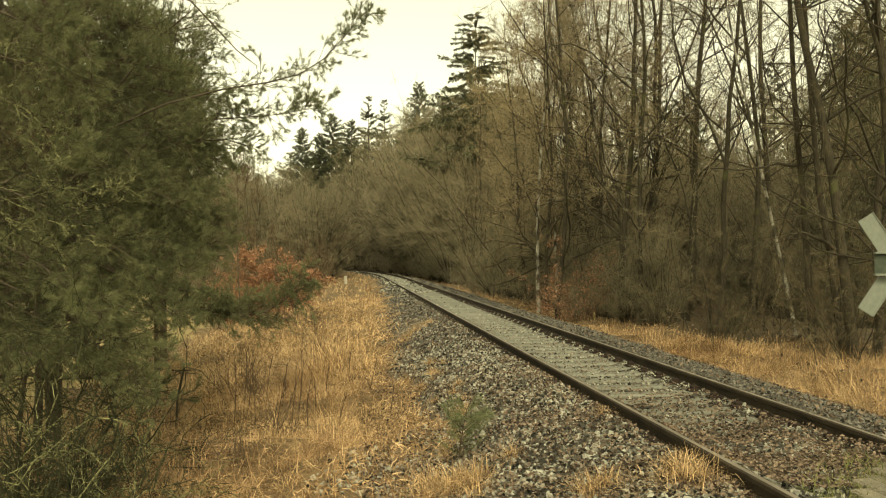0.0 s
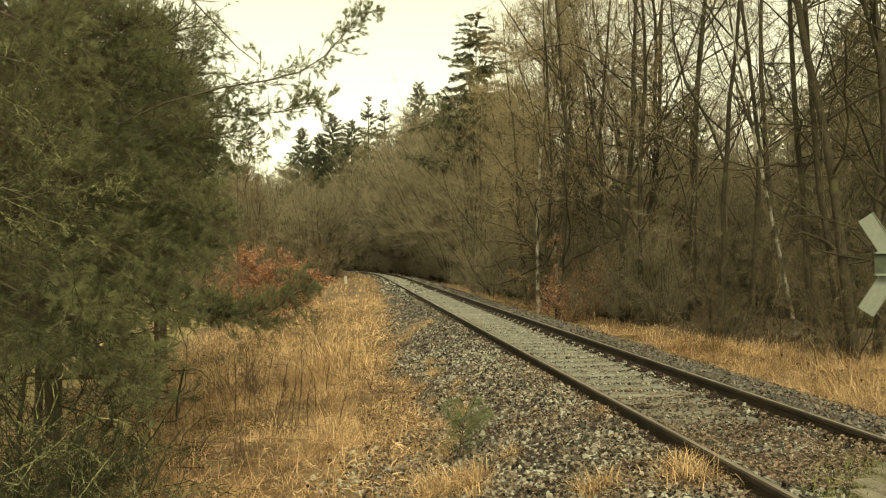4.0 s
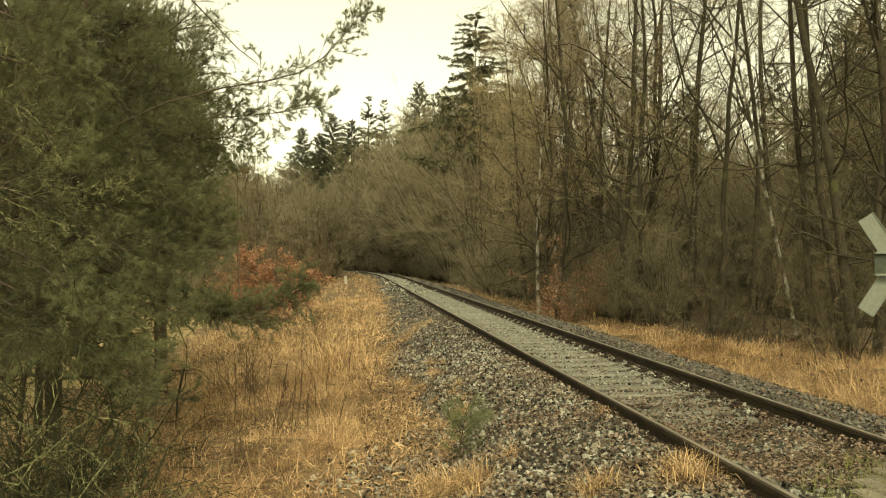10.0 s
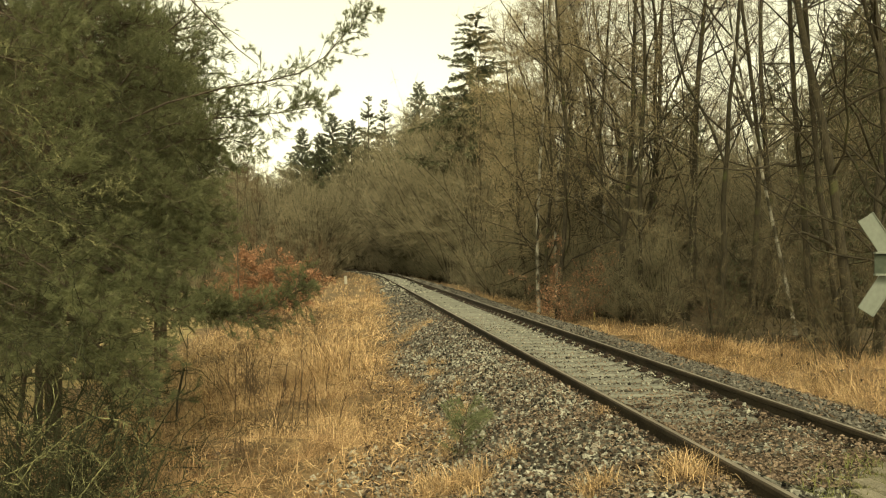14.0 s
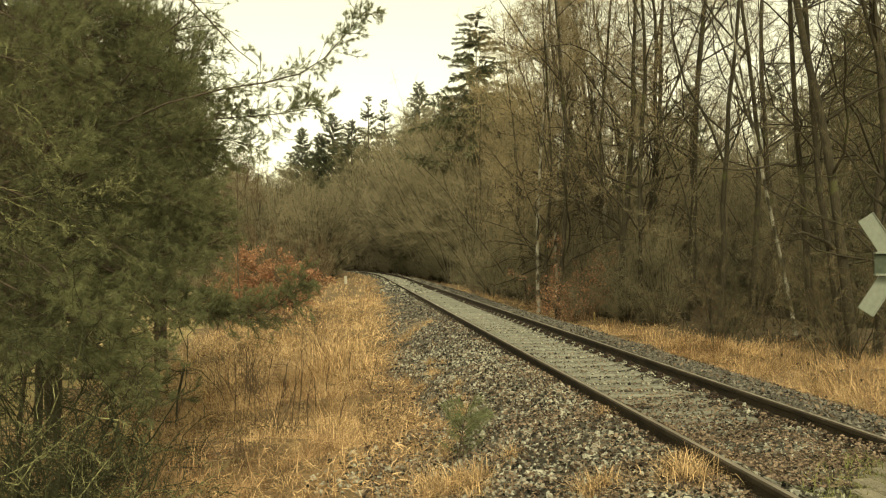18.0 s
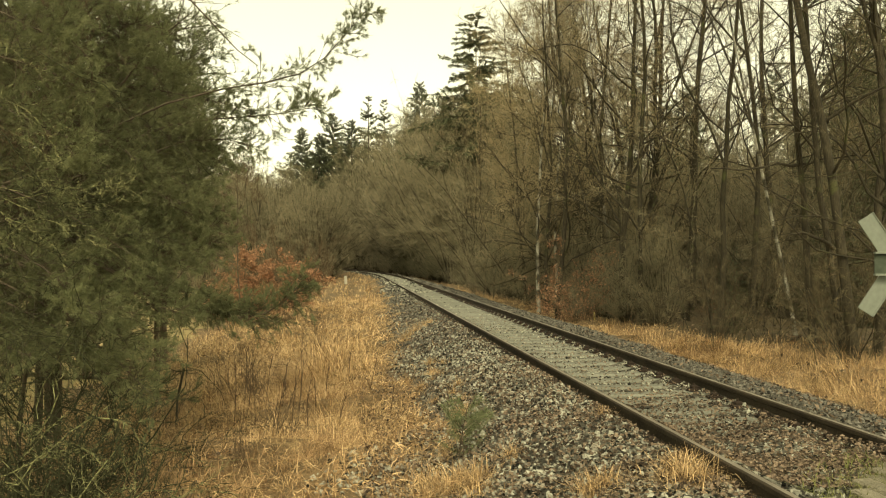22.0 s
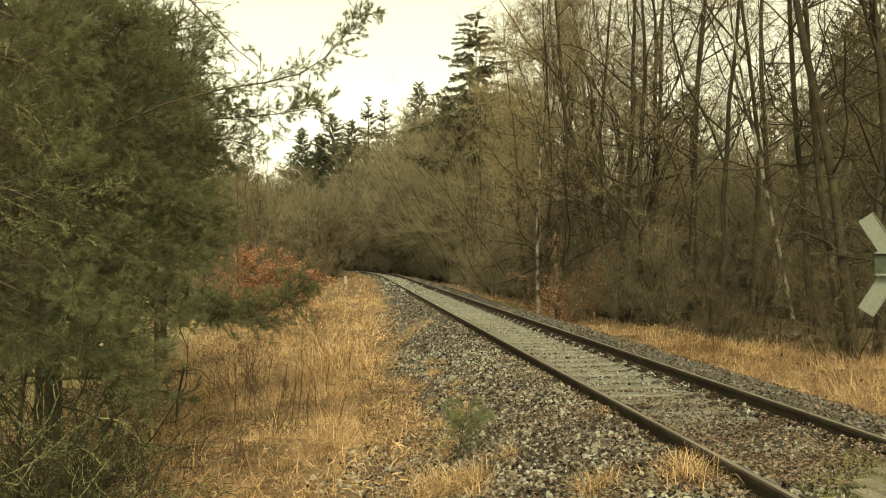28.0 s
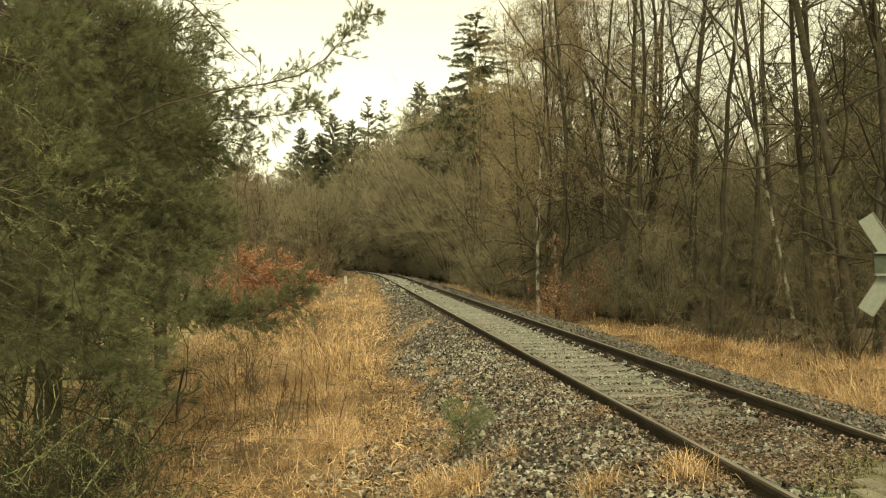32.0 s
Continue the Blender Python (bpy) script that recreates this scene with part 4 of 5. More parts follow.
def build_shrubs():
    g = np.random.default_rng(51)
    brown = [shrub_meshes(300 + i, 3.0, 12, 0.4, NEARTWIG, 0.0036, 9, 11, 0.0, 0.55, 0.3, 0.22) for i in range(5)]
    # same shrub in a paler copy past 27 m, lightened against the crowns' shade
    pale = [shrub_meshes(305 + i, 3.0, 12, 0.4, HAZETWIG, 0.0055, 9, 10, 0.0, 0.55, 0.3, 0.22) for i in range(3)]
    done = 0
    while done < 58:
        s, d = 6 + 66 * g.uniform() ** 1.1, (5.3 if done % 4 else 4.2) + 9 * g.uniform() ** 1.9
        x, y = (float(q) for q in along(s, d))
        if y < 13.5 or x / y > 0.56:
            continue
        done += 1
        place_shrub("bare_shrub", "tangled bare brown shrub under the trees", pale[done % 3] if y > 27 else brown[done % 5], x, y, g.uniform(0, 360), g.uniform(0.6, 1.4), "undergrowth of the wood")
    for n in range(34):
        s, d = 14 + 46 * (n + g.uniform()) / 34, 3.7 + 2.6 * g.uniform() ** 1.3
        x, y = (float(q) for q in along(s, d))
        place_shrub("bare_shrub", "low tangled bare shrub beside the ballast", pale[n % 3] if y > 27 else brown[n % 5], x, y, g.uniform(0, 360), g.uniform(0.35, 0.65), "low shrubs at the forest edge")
    # beech bushes that keep copper leaves
    for i, (x, y, size, n, label) in enumerate(((at_px(470, 42), 42.0, 1.8, 13000, "copper-leaved beech bush on the embankment slope"), (at_px(425, 44), 44.0, 1.5, 9000, "copper-leaved beech bush below the track"), (at_px(520, 43), 43.0, 1.2, 3200, "sparse copper-leaved beech bush"),
                                             (at_px(1022, 28), 28.0, 1.1, 3200, "young beech with dull copper leaves under the trees"), (at_px(1040, 28.6), 28.6, 0.9, 1500, "small beech with few copper leaves"), (at_px(1262, 26.5), 26.5, 0.8, 120, "small beech sapling with few copper leaves"))):
        me = shrub_meshes(320 + i, 1.9, 12, 0.55, REDTWIG, 0.008)
        lv = leaf_cloud(Geo(), np.random.default_rng(330 + i), me[2], n, 0.033 if y > 35 else 0.026).mesh("leaves", BEECH)
        place_shrub("beech_bush", label, me, x, y, 40 * i, size, "copper beech bushes", lv)
    # thin bare saplings behind the beech bushes
    thin = [shrub_meshes(340 + i, 3.4, 7, 0.25, REDTWIG, 0.011) for i in range(3)]
    for i in range(13):
        s, d = g.uniform(36, 85), g.uniform(-15, -5)
        x, y = (float(q) for q in along(s, d))
        place_shrub("bare_sapling", "thin bare sapling on the embankment slope", thin[i % 3], x, y, g.uniform(0, 360), g.uniform(0.8, 1.4), "saplings on the slope")
    # lichen-covered shrub in the near corner, and low scrub in the slope grass
    moss = [lichen_meshes(350 + i, 1.5) for i in range(3)]
    for i, (u, y, size) in enumerate(((25, 8.0, 1.0), (130, 8.3, 0.9), (215, 8.7, 0.75), (-30, 8.6, 1.2), (90, 9.8, 1.4), (40, 8.7, 1.5), (140, 9.2, 1.25), (205, 8.9, 1.0), (80, 8.1, 1.25), (60, 7.2, 0.85), (150, 7.0, 0.75), (-20, 7.0, 0.95), (110, 6.7, 0.8), (30, 6.6, 0.9), (190, 6.9, 0.7), (230, 7.6, 0.62), (100, 7.6, 0.9), (10, 7.7, 1.0), (185, 7.9, 0.8))):
        place_shrub("lichen_shrub", "tangled bare shrub with green lichen on its twigs", moss[i % 3], at_px(u, y - 0.3), y - 0.3, 70 * i, size, "lichen shrubs below the pine", sway=0.25)
    scrub = [shrub_meshes(360 + i, 0.9, 8, 0.35, REDTWIG, 0.004, 5, 4) for i in range(3)]
    for i in range(22):
        s, d = 0.5 + 24 * g.uniform() ** 1.2, g.uniform(-6.2, -3.9)
        x, y, z = on_ground(s, d)
        place_shrub("bramble", "thin leafless bramble in the slope grass", scrub[i % 3], float(x), float(y), g.uniform(0, 360), g.uniform(0.6, 1.2), "brambles on the slope")
    # straight dead stalks standing in the straw
    for i, (u, y, h) in enumerate(((505, 11.0, 0.75), (526, 10.8, 0.85), (500, 11.6, 0.6), (470, 12.5, 0.9), (655, 12.5, 0.5), (620, 14.0, 0.6), (720, 13.0, 0.4), (575, 12.0, 0.5), (440, 11.6, 0.9), (690, 11.0, 0.4), (490, 10.4, 0.7), (515, 10.2, 0.8), (540, 10.6, 0.6), (532, 11.8, 0.9), (452, 10.8, 0.7), (480, 9.8, 0.6), (560, 11.4, 0.5), (548, 9.9, 0.55), (430, 12.6, 1.0), (415, 11.0, 0.8), (600, 10.6, 0.45), (505, 12.8, 0.8))):
        geo = Geo()
        gg = np.random.default_rng(370 + i)
        p = grow(gg, np.array([[0, 0, -0.05]]), np.array([[0.05, 0, 1.0]]), np.array([h]), 6, 0.05)
        tubes(geo, p, taper([0.006], 0.4, 6), 4)
        a, b, c, t = sprout(gg, p, taper([0.006], 0.4, 6), 6, 0.4, 1, 0.5, 0.2)
        spikes(geo, a, a + b * 0.14, 0.004)
        x = at_px(u, y)
        ob = new("dead_stalk", geo.mesh("dead_stalk", STALK))
        ob.matrix_basis = pose(x, y, float(ground_z(x, y)))
        tagged(ob, "thin dead brown plant stalk in the straw", "plant stalk", "dead stalks")


build_shrubs()


# ---- pines ----
def pine_branch(g, path, r0, shoots=46, twig_len=0.6, needle=0.066, wide=0.0038, inner=0.15, dead=14, per=42, tuft=0.2):
    """Wood and needles of one branch; path (K, 3) starts at the branch's own origin."""
    wood, green = Geo(), Geo()
    k = len(path)
    bp = path[None]
    br = taper([r0], 0.18, k)
    tubes(wood, bp, br, 5)
    p, d, r, t = sprout(g, bp, br, shoots, inner, 1.0, 0.85, 0.25)
    ln = twig_len * g.uniform(0.5, 1.4, shoots) * (1.25 - 0.7 * t)
    d = unit(d * np.array([1, 1, 0.75]) + np.array([0, 0, 0.05]))
    sp = grow(g, p, d, ln, 4, 0.18, 0.02)
    sr = taper(np.maximum(r * 0.4, 0.003), 0.5, 4)
    tubes(wood, sp, sr, 3)
    p2, d2, r2, t2 = sprout(g, sp, sr, 4, 0.25, 0.98, 0.75, 0.2)
    l2 = np.repeat(ln, 4) * 0.45 * g.uniform(0.5, 1.2, len(t2))
    e2 = p2 + d2 * l2[:, None]
    spikes(wood, p2, e2, 0.003)
    if dead:
        a, b, _, _ = sprout(g, bp, br, dead, 0.05, 0.8, 1.0, 0.3)
        dl = g.uniform(0.2, 0.7, len(a))
        spikes(wood, a, a + b * dl[:, None], 0.0045)
        q = a + b * (dl * g.uniform(0.3, 0.8, len(a)))[:, None]
        spikes(wood, q, q + unit(b + g.normal(0, 0.7, b.shape)) * (dl * 0.5)[:, None], 0.003)
    sp2 = np.stack([p2, e2], 1)
    for paths, lo, cnt in ((sp, tuft, per), (sp2, max(0.05, tuft - 0.1), per), (bp[:, -3:], 0.2, 40)):
        a, b, _, _ = sprout(g, paths, np.ones(paths.shape[:2]), cnt, lo, 1.0, 0.75, 0.25)
        e = a + b * (needle * g.uniform(0.6, 1.2, len(a)))[:, None]
        side = unit(np.cross(b, g.normal(0, 1, b.shape))) * wide
        v = np.stack([a - side / 2, a + side / 2, e], 1)
        green.add(v, np.arange(len(a))[:, None] * 3 + np.array([0, 1, 2]))
    return wood, green


PINE_BRANCHES = []


def build_pine(seed, x, y, height, radius, count, reach, label, specials=(), low=0.12, shoots=40, lean=(0, 0), **how):
    g = np.random.default_rng(seed)
    z0 = float(ground_z(x, y))
    pine = thing("pine_tree", label, "pine tree", pose(x, y, z0), "pines below the embankment")
    tp = grow(g, np.array([[0, 0, -0.4]]), np.array([[lean[0], lean[1], 1.0]]), np.array([height + 0.4]), 9, 0.03, 0.01)
    tr = taper([radius], 0.15, 9)
    part("trunk", tubes(Geo(), tp, tr, 10), PINEBARK, pine, smooth=True)
    for i in range(count):
        t = low + (0.96 - low) * (i + g.uniform(0, 0.6)) / count
        q = t * 8
        a = min(int(q), 7)
        base = tp[0, a] * (1 - (q - a)) + tp[0, a + 1] * (q - a)
        az = 2.4 * i + g.normal(0, 0.3)
        ln = reach * (1.1 - 0.75 * t) * g.uniform(0.75, 1.15) * (1.0 if t > 0.33 else 0.72 if math.cos(az) < 0.3 else 0.5)
        rise = g.normal(-0.05, 0.15) + 0.5 * t
        way = np.array([[math.cos(az), math.sin(az), rise]])
        path = grow(g, np.zeros((1, 3)), way, np.array([ln]), 7, 0.09, 0.03 if t > 0.3 else -0.02)[0]
        wood, green = pine_branch(g, path, 0.012 + 0.009 * ln, int(shoots * (0.5 + 0.5 * ln / reach) * (1.0 if t < 0.72 else 0.4)), **how)
        br = part("branch", wood, PINEBARK, pine, at=Matrix.Translation(base))
        tagged(part("foliage", green, NEEDLE, br), kind="stuff")
        PINE_BRANCHES.append((br, Vector(base), az, ln, 0))
    for base, path, r0, n, series in specials:
        path = np.array(path) - np.array([x, y, z0]) - np.array(base)
        wood, green = pine_branch(g, path, r0, int(1.35 * n), 0.36, needle=0.056, inner=0.3, per=40, tuft=0.55)
        br = part("branch", wood, PINEBARK, pine, "long drooping pine branch with tufted tip", at=Matrix.Translation(base))
        tagged(part("foliage", green, NEEDLE, br), kind="stuff")
        PINE_BRANCHES.append((br, Vector(base), math.atan2(path[-1][1], path[-1][0]), float(np.linalg.norm(path[-1])), series))
    return pine


PX, PY = -4.9, 11.6
NX, NY = -5.6, 9.0
PZ, NZ = float(ground_z(PX, PY)), float(ground_z(NX, NY))


def hanging(top, depth, sights, root=(NX, NY, NZ), tufts=44):
    """A bough from a pine's trunk through sight points that end at a depth."""
    pts = [(root[0], root[1], top)]
    for i, (a, b) in enumerate(sights):
        y = root[1] + (depth - root[1]) * (i + 1) / len(sights)
        pts.append((at_px(a, y), y, 1.377 - (b - 456.1) / 1621.2 * y))
    return (0, 0, top - root[2]), curve_through(pts), 0.016, tufts, 0


SWEEP = [
    (2.6, 9.7, [(180, 250), (270, 290), (355, 345)]), (2.3, 9.5, [(170, 310), (270, 350), (390, 400)]), (2.0, 9.6, [(150, 360), (250, 400), (375, 455)]), (3.0, 9.9, [(160, 205), (250, 220), (345, 250)]),
    (1.8, 9.4, [(120, 420), (220, 470), (330, 520)]), (3.8, 9.9, [(150, 120), (230, 110), (305, 130)]), (4.3, 9.7, [(140, 60), (220, 40), (285, 50)]), (2.4, 9.2, [(130, 330), (200, 370), (280, 430)]),
    (3.3, 9.4, [(120, 210), (190, 240), (260, 300)]), (2.9, 9.3, [(140, 280), (220, 300), (310, 360)]), (2.1, 9.3, [(160, 380), (260, 440), (350, 480)]),
    (3.4, 9.8, [(240, 150), (330, 170), (430, 190)]), (3.0, 9.8, [(260, 230), (340, 250), (395, 300)]),
]
HIGH = curve_through([(PX, PY, 2.75), (-3.9, 10.6, 2.85), (-2.66, 9.6, 3.11), (-2.07, 9.5, 3.17), (-1.6, 9.5, 3.25), (-1.31, 9.5, 3.38), (-1.02, 9.5, 3.70), (-0.80, 9.5, 3.96)])
HIGH2 = curve_through([(PX, PY, 2.5), (-4.0, 10.8, 2.65), (-2.8, 9.8, 2.85), (-2.1, 9.7, 2.88), (-1.7, 9.6, 2.9), (-1.2, 9.6, 3.0)])
HIGH3 = curve_through([(PX, PY, 2.2), (-4.0, 10.8, 2.4), (-2.8, 9.9, 2.65), (-2.3, 9.8, 2.66), (-1.98, 9.8, 2.55)])
BARE = curve_through([(PX, PY, 4.9), (-3.6, 10.6, 4.6), (-2.75, 10.0, 4.2), (-2.2, 9.8, 3.62), (-1.98, 9.8, 3.45)])
LOW = curve_through([(PX, PY, 1.55), (-3.9, 10.4, 1.3), (-2.85, 9.4, 0.92), (-2.1, 9.2, 0.77), (-1.65, 9.1, 0.84), (-1.37, 9.0, 1.16)])
LOW2 = curve_through([(PX, PY, 1.5), (-3.9, 10.3, 1.2), (-2.9, 9.5, 0.93), (-2.3, 9.3, 0.83), (-1.85, 9.2, 0.82)])
LOW3 = curve_through([(PX, PY, 1.7), (-4.0, 10.3, 1.45), (-3.2, 9.5, 1.08), (-2.6, 9.3, 0.92), (-2.2, 9.2, 0.83)])
build_pine(401, PX, PY, 9.0, 0.10, 82, 3.0, "bushy dark green pine with low sweeping branches",
           [((0, 0, 2.75 - PZ), HIGH, 0.015, 36, 1), ((0, 0, 2.5 - PZ), HIGH2, 0.012, 46, 1), ((0, 0, 2.2 - PZ), HIGH3, 0.011, 40, 1), ((0, 0, 4.9 - PZ), BARE, 0.016, 4, 1), ((0, 0, 1.55 - PZ), LOW, 0.02, 60, 2), ((0, 0, 1.5 - PZ), LOW2, 0.016, 50, 2), ((0, 0, 1.7 - PZ), LOW3, 0.014, 50, 2)] + [hanging(*one, (PX, PY, PZ), 50) for one in SWEEP], 0.17, 40)



build_pine(402, NX, NY, 8.0, 0.10, 52, 2.7, "dark green pine with lichen on its lower branches",
           [hanging(1.6, 7.3, [(60, 560), (190, 620), (290, 720)]), hanging(1.5, 7.4, [(30, 600), (110, 620), (180, 650)]), hanging(2.0, 7.8, [(60, 480), (150, 510), (240, 560)]), hanging(1.8, 7.6, [(80, 540), (190, 580), (290, 640)]), hanging(1.9, 8.3, [(130, 500), (230, 528), (335, 560)]), hanging(4.2, 7.6, [(0, 20), (60, 50), (150, 90)]), hanging(3.7, 7.8, [(0, 100), (80, 120), (160, 170)]), hanging(2.3, 7.0, [(0, 430), (90, 480), (170, 560)]),
            hanging(2.6, 7.6, [(0, 330), (120, 380), (260, 470)]), hanging(3.1, 7.4, [(0, 190), (70, 220), (150, 290)]), hanging(1.4, 7.4, [(-60, 560), (-10, 600), (50, 630)])], 0.18, 34)
build_pine(403, -6.2, 14.6, 9.5, 0.062, 50, 3.0, "pine with bare lower trunk beside the meadow", (), 0.31, 34, needle=0.09, wide=0.013, per=13, dead=6)
build_pine(404, -6.5, 18.2, 9.5, 0.10, 40, 1.5, "slender pine on the embankment slope", (), 0.30, 32, needle=0.09, wide=0.014, per=12, dead=6)
build_pine(405, at_px(64, 13.2), 13.2, 10.5, 0.065, 62, 2.3, "tall dense pine standing behind the near ones", (), 0.22, 40, needle=0.09, wide=0.010, per=16, dead=6)
build_pine(406, at_px(275, 15.5), 15.5, 6.6, 0.05, 48, 1.5, "young bushy pine on the foot of the slope", (), 0.42, 38, needle=0.09, wide=0.010, per=16, dead=6)


for n, (x, y) in enumerate(((-8.6, 20.5), (-7.6, 25.0), (-10.5, 27.0), (-11.5, 22.0), (-12.0, 18.0), (-9.3, 17.2))):
    build_pine(410 + n, x, y, 9.5, 0.11, 34, 3.0, "pine standing further down beside the meadow", (), 0.32, 24, needle=0.14, wide=0.03, per=7, dead=4)


def build_brown_trees():
    """Small bare trees with reddish twigs grown into the pines."""
    for n, (u, y, h) in enumerate(((40, 11.2, 6.0), (430, 38.0, 9.0))):
        me = tree_meshes(440 + n, h, 0.035, PINEBARK, REDTWIG, fine=0.0034 + 0.00016 * y, limbs=20, low=0.12, k=8, per=6, reach=1.25)
        place_tree("bare_tree", "small bare tree with reddish-brown twigs among the pines", "tree", me, at_px(u, y), y, 50 * n, 1.0, "small trees among the pines", 0.15)


build_brown_trees()


def build_sapling():
    """The knee-high pine in the ballast."""
    g = np.random.default_rng(55)
    y = 7.85
    x = at_px(813, y)
    z = float(ground_z(x, y))
    sap = thing("pine_sapling", "small soft green pine sapling growing in the gravel", "sapling", pose(x, y, z))
    tp = grow(g, np.array([[0, 0, -0.03]]), np.array([[0.02, 0, 1.0]]), np.array([0.5]), 6, 0.03)
    part("stem", tubes(Geo(), tp, taper([0.007], 0.4, 6), 5), PINEBARK, sap)
    geo = Geo()
    wood = Geo()
    p, d, r, t = sprout(g, tp, np.ones((1, 6)), 26, 0.15, 1.0, 0.95, 0.2)
    sp = grow(g, p, d, 0.34 * (1.25 - t) + 0.06, 4, 0.1, 0.10)
    tubes(wood, sp, taper(np.full(26, 0.0025), 0.5, 4), 3)
    tagged(part("twig_work", wood, PINEBARK, sap), kind="stuff")
    a, b, _, _ = sprout(g, sp, np.ones((26, 4)), 90, 0.1, 1.0, 0.75, 0.25)
    e = a + b * (0.09 * g.uniform(0.7, 1.2, len(a)))[:, None]
    side = unit(np.cross(b, g.normal(0, 1, b.shape))) * 0.0014
    geo.add(np.stack([a - side, a + side, e], 1), np.arange(len(a))[:, None] * 3 + np.array([0, 1, 2]))
    tagged(part("foliage", geo, SAPLING, sap), kind="stuff")


build_sapling()


# ---- spruces and far woods ----
def spruce_meshes(seed, height, radius, wide, boughs=120, sprays=11, gappy=0.0, size=0.2, slim=0.22, low=0.06, shape=0.62, hang=0.0):
    """Trunk, and a crown of drooping boughs hung with sprays."""
    g = np.random.default_rng(seed)
    tp = np.array([[(0, 0, -0.3), (0.05, 0, height * 0.5), (0, 0, height)]])
    a = tubes(Geo(), tp, taper([radius], 0.08, 3), 7)
    t = low + (0.99 - low) * (np.arange(boughs) + g.uniform(0, 1, boughs)) / boughs
    t = t + gappy * 0.02 * np.sin(t * 60)
    az = np.arange(boughs) * 2.4 + g.normal(0, 0.4, boughs)
    ln = wide * (1.02 - t) ** shape * g.uniform(0.45, 1.2, boughs) + 0.12
    p = np.zeros((boughs, 3))
    p[:, 2] = height * t
    d = np.stack([np.cos(az), np.sin(az), 0.3 - 0.85 * (1 - t) if not hang else np.full(boughs, 0.25)], -1)
    bp = grow(g, p, d, ln, 5, 0.08, 0.06 if not hang else hang * 0.3)
    geo = Geo()
    tubes(geo, bp, taper(np.full(boughs, 0.02), 0.3, 5), 3, 1)
    q, e, _, tt = sprout(g, bp, np.ones((boughs, 5)), sprays, 0.1, 1.0, 0.8, 0.25)
    e = unit(e + np.array([0, 0, -0.45]))
    L = (np.repeat(ln, sprays) * size * (1.25 - 0.6 * tt) * g.uniform(0.5, 1.5, len(tt)))[:, None] + 0.12
    side = unit(np.cross(e, np.array([0, 0, 1.0])) + g.normal(0, 0.6, e.shape)) * L * slim
    mid = q + e * L * 0.45
    v = np.stack([q, mid + side, q + e * L, mid - side], 1)
    b4 = np.arange(len(q))[:, None] * 4
    geo.add(v, np.concatenate([b4 + np.array([0, 1, 2]), b4 + np.array([0, 2, 3])]))
    return a.mesh("trunk", PINEBARK, True), geo.mesh("crown", [SPRUCE, PINEBARK])


def place_spruce(label, meshes, x, y, turn, size, group, sway=0.0, kind="spruce_tree"):
    ob = thing(kind, label, kind.replace("_", " "), pose(x, y, float(ground_z(x, y)), 0, 0, turn), group)
    for part_name, me in zip(("trunk", "crown"), meshes):
        o = part(part_name, me, None, ob)
        o.scale = (size, size, size)
        if part_name == "crown":
            tagged(o, kind="stuff")
    if sway:
        SWAY.append((ob, sway))


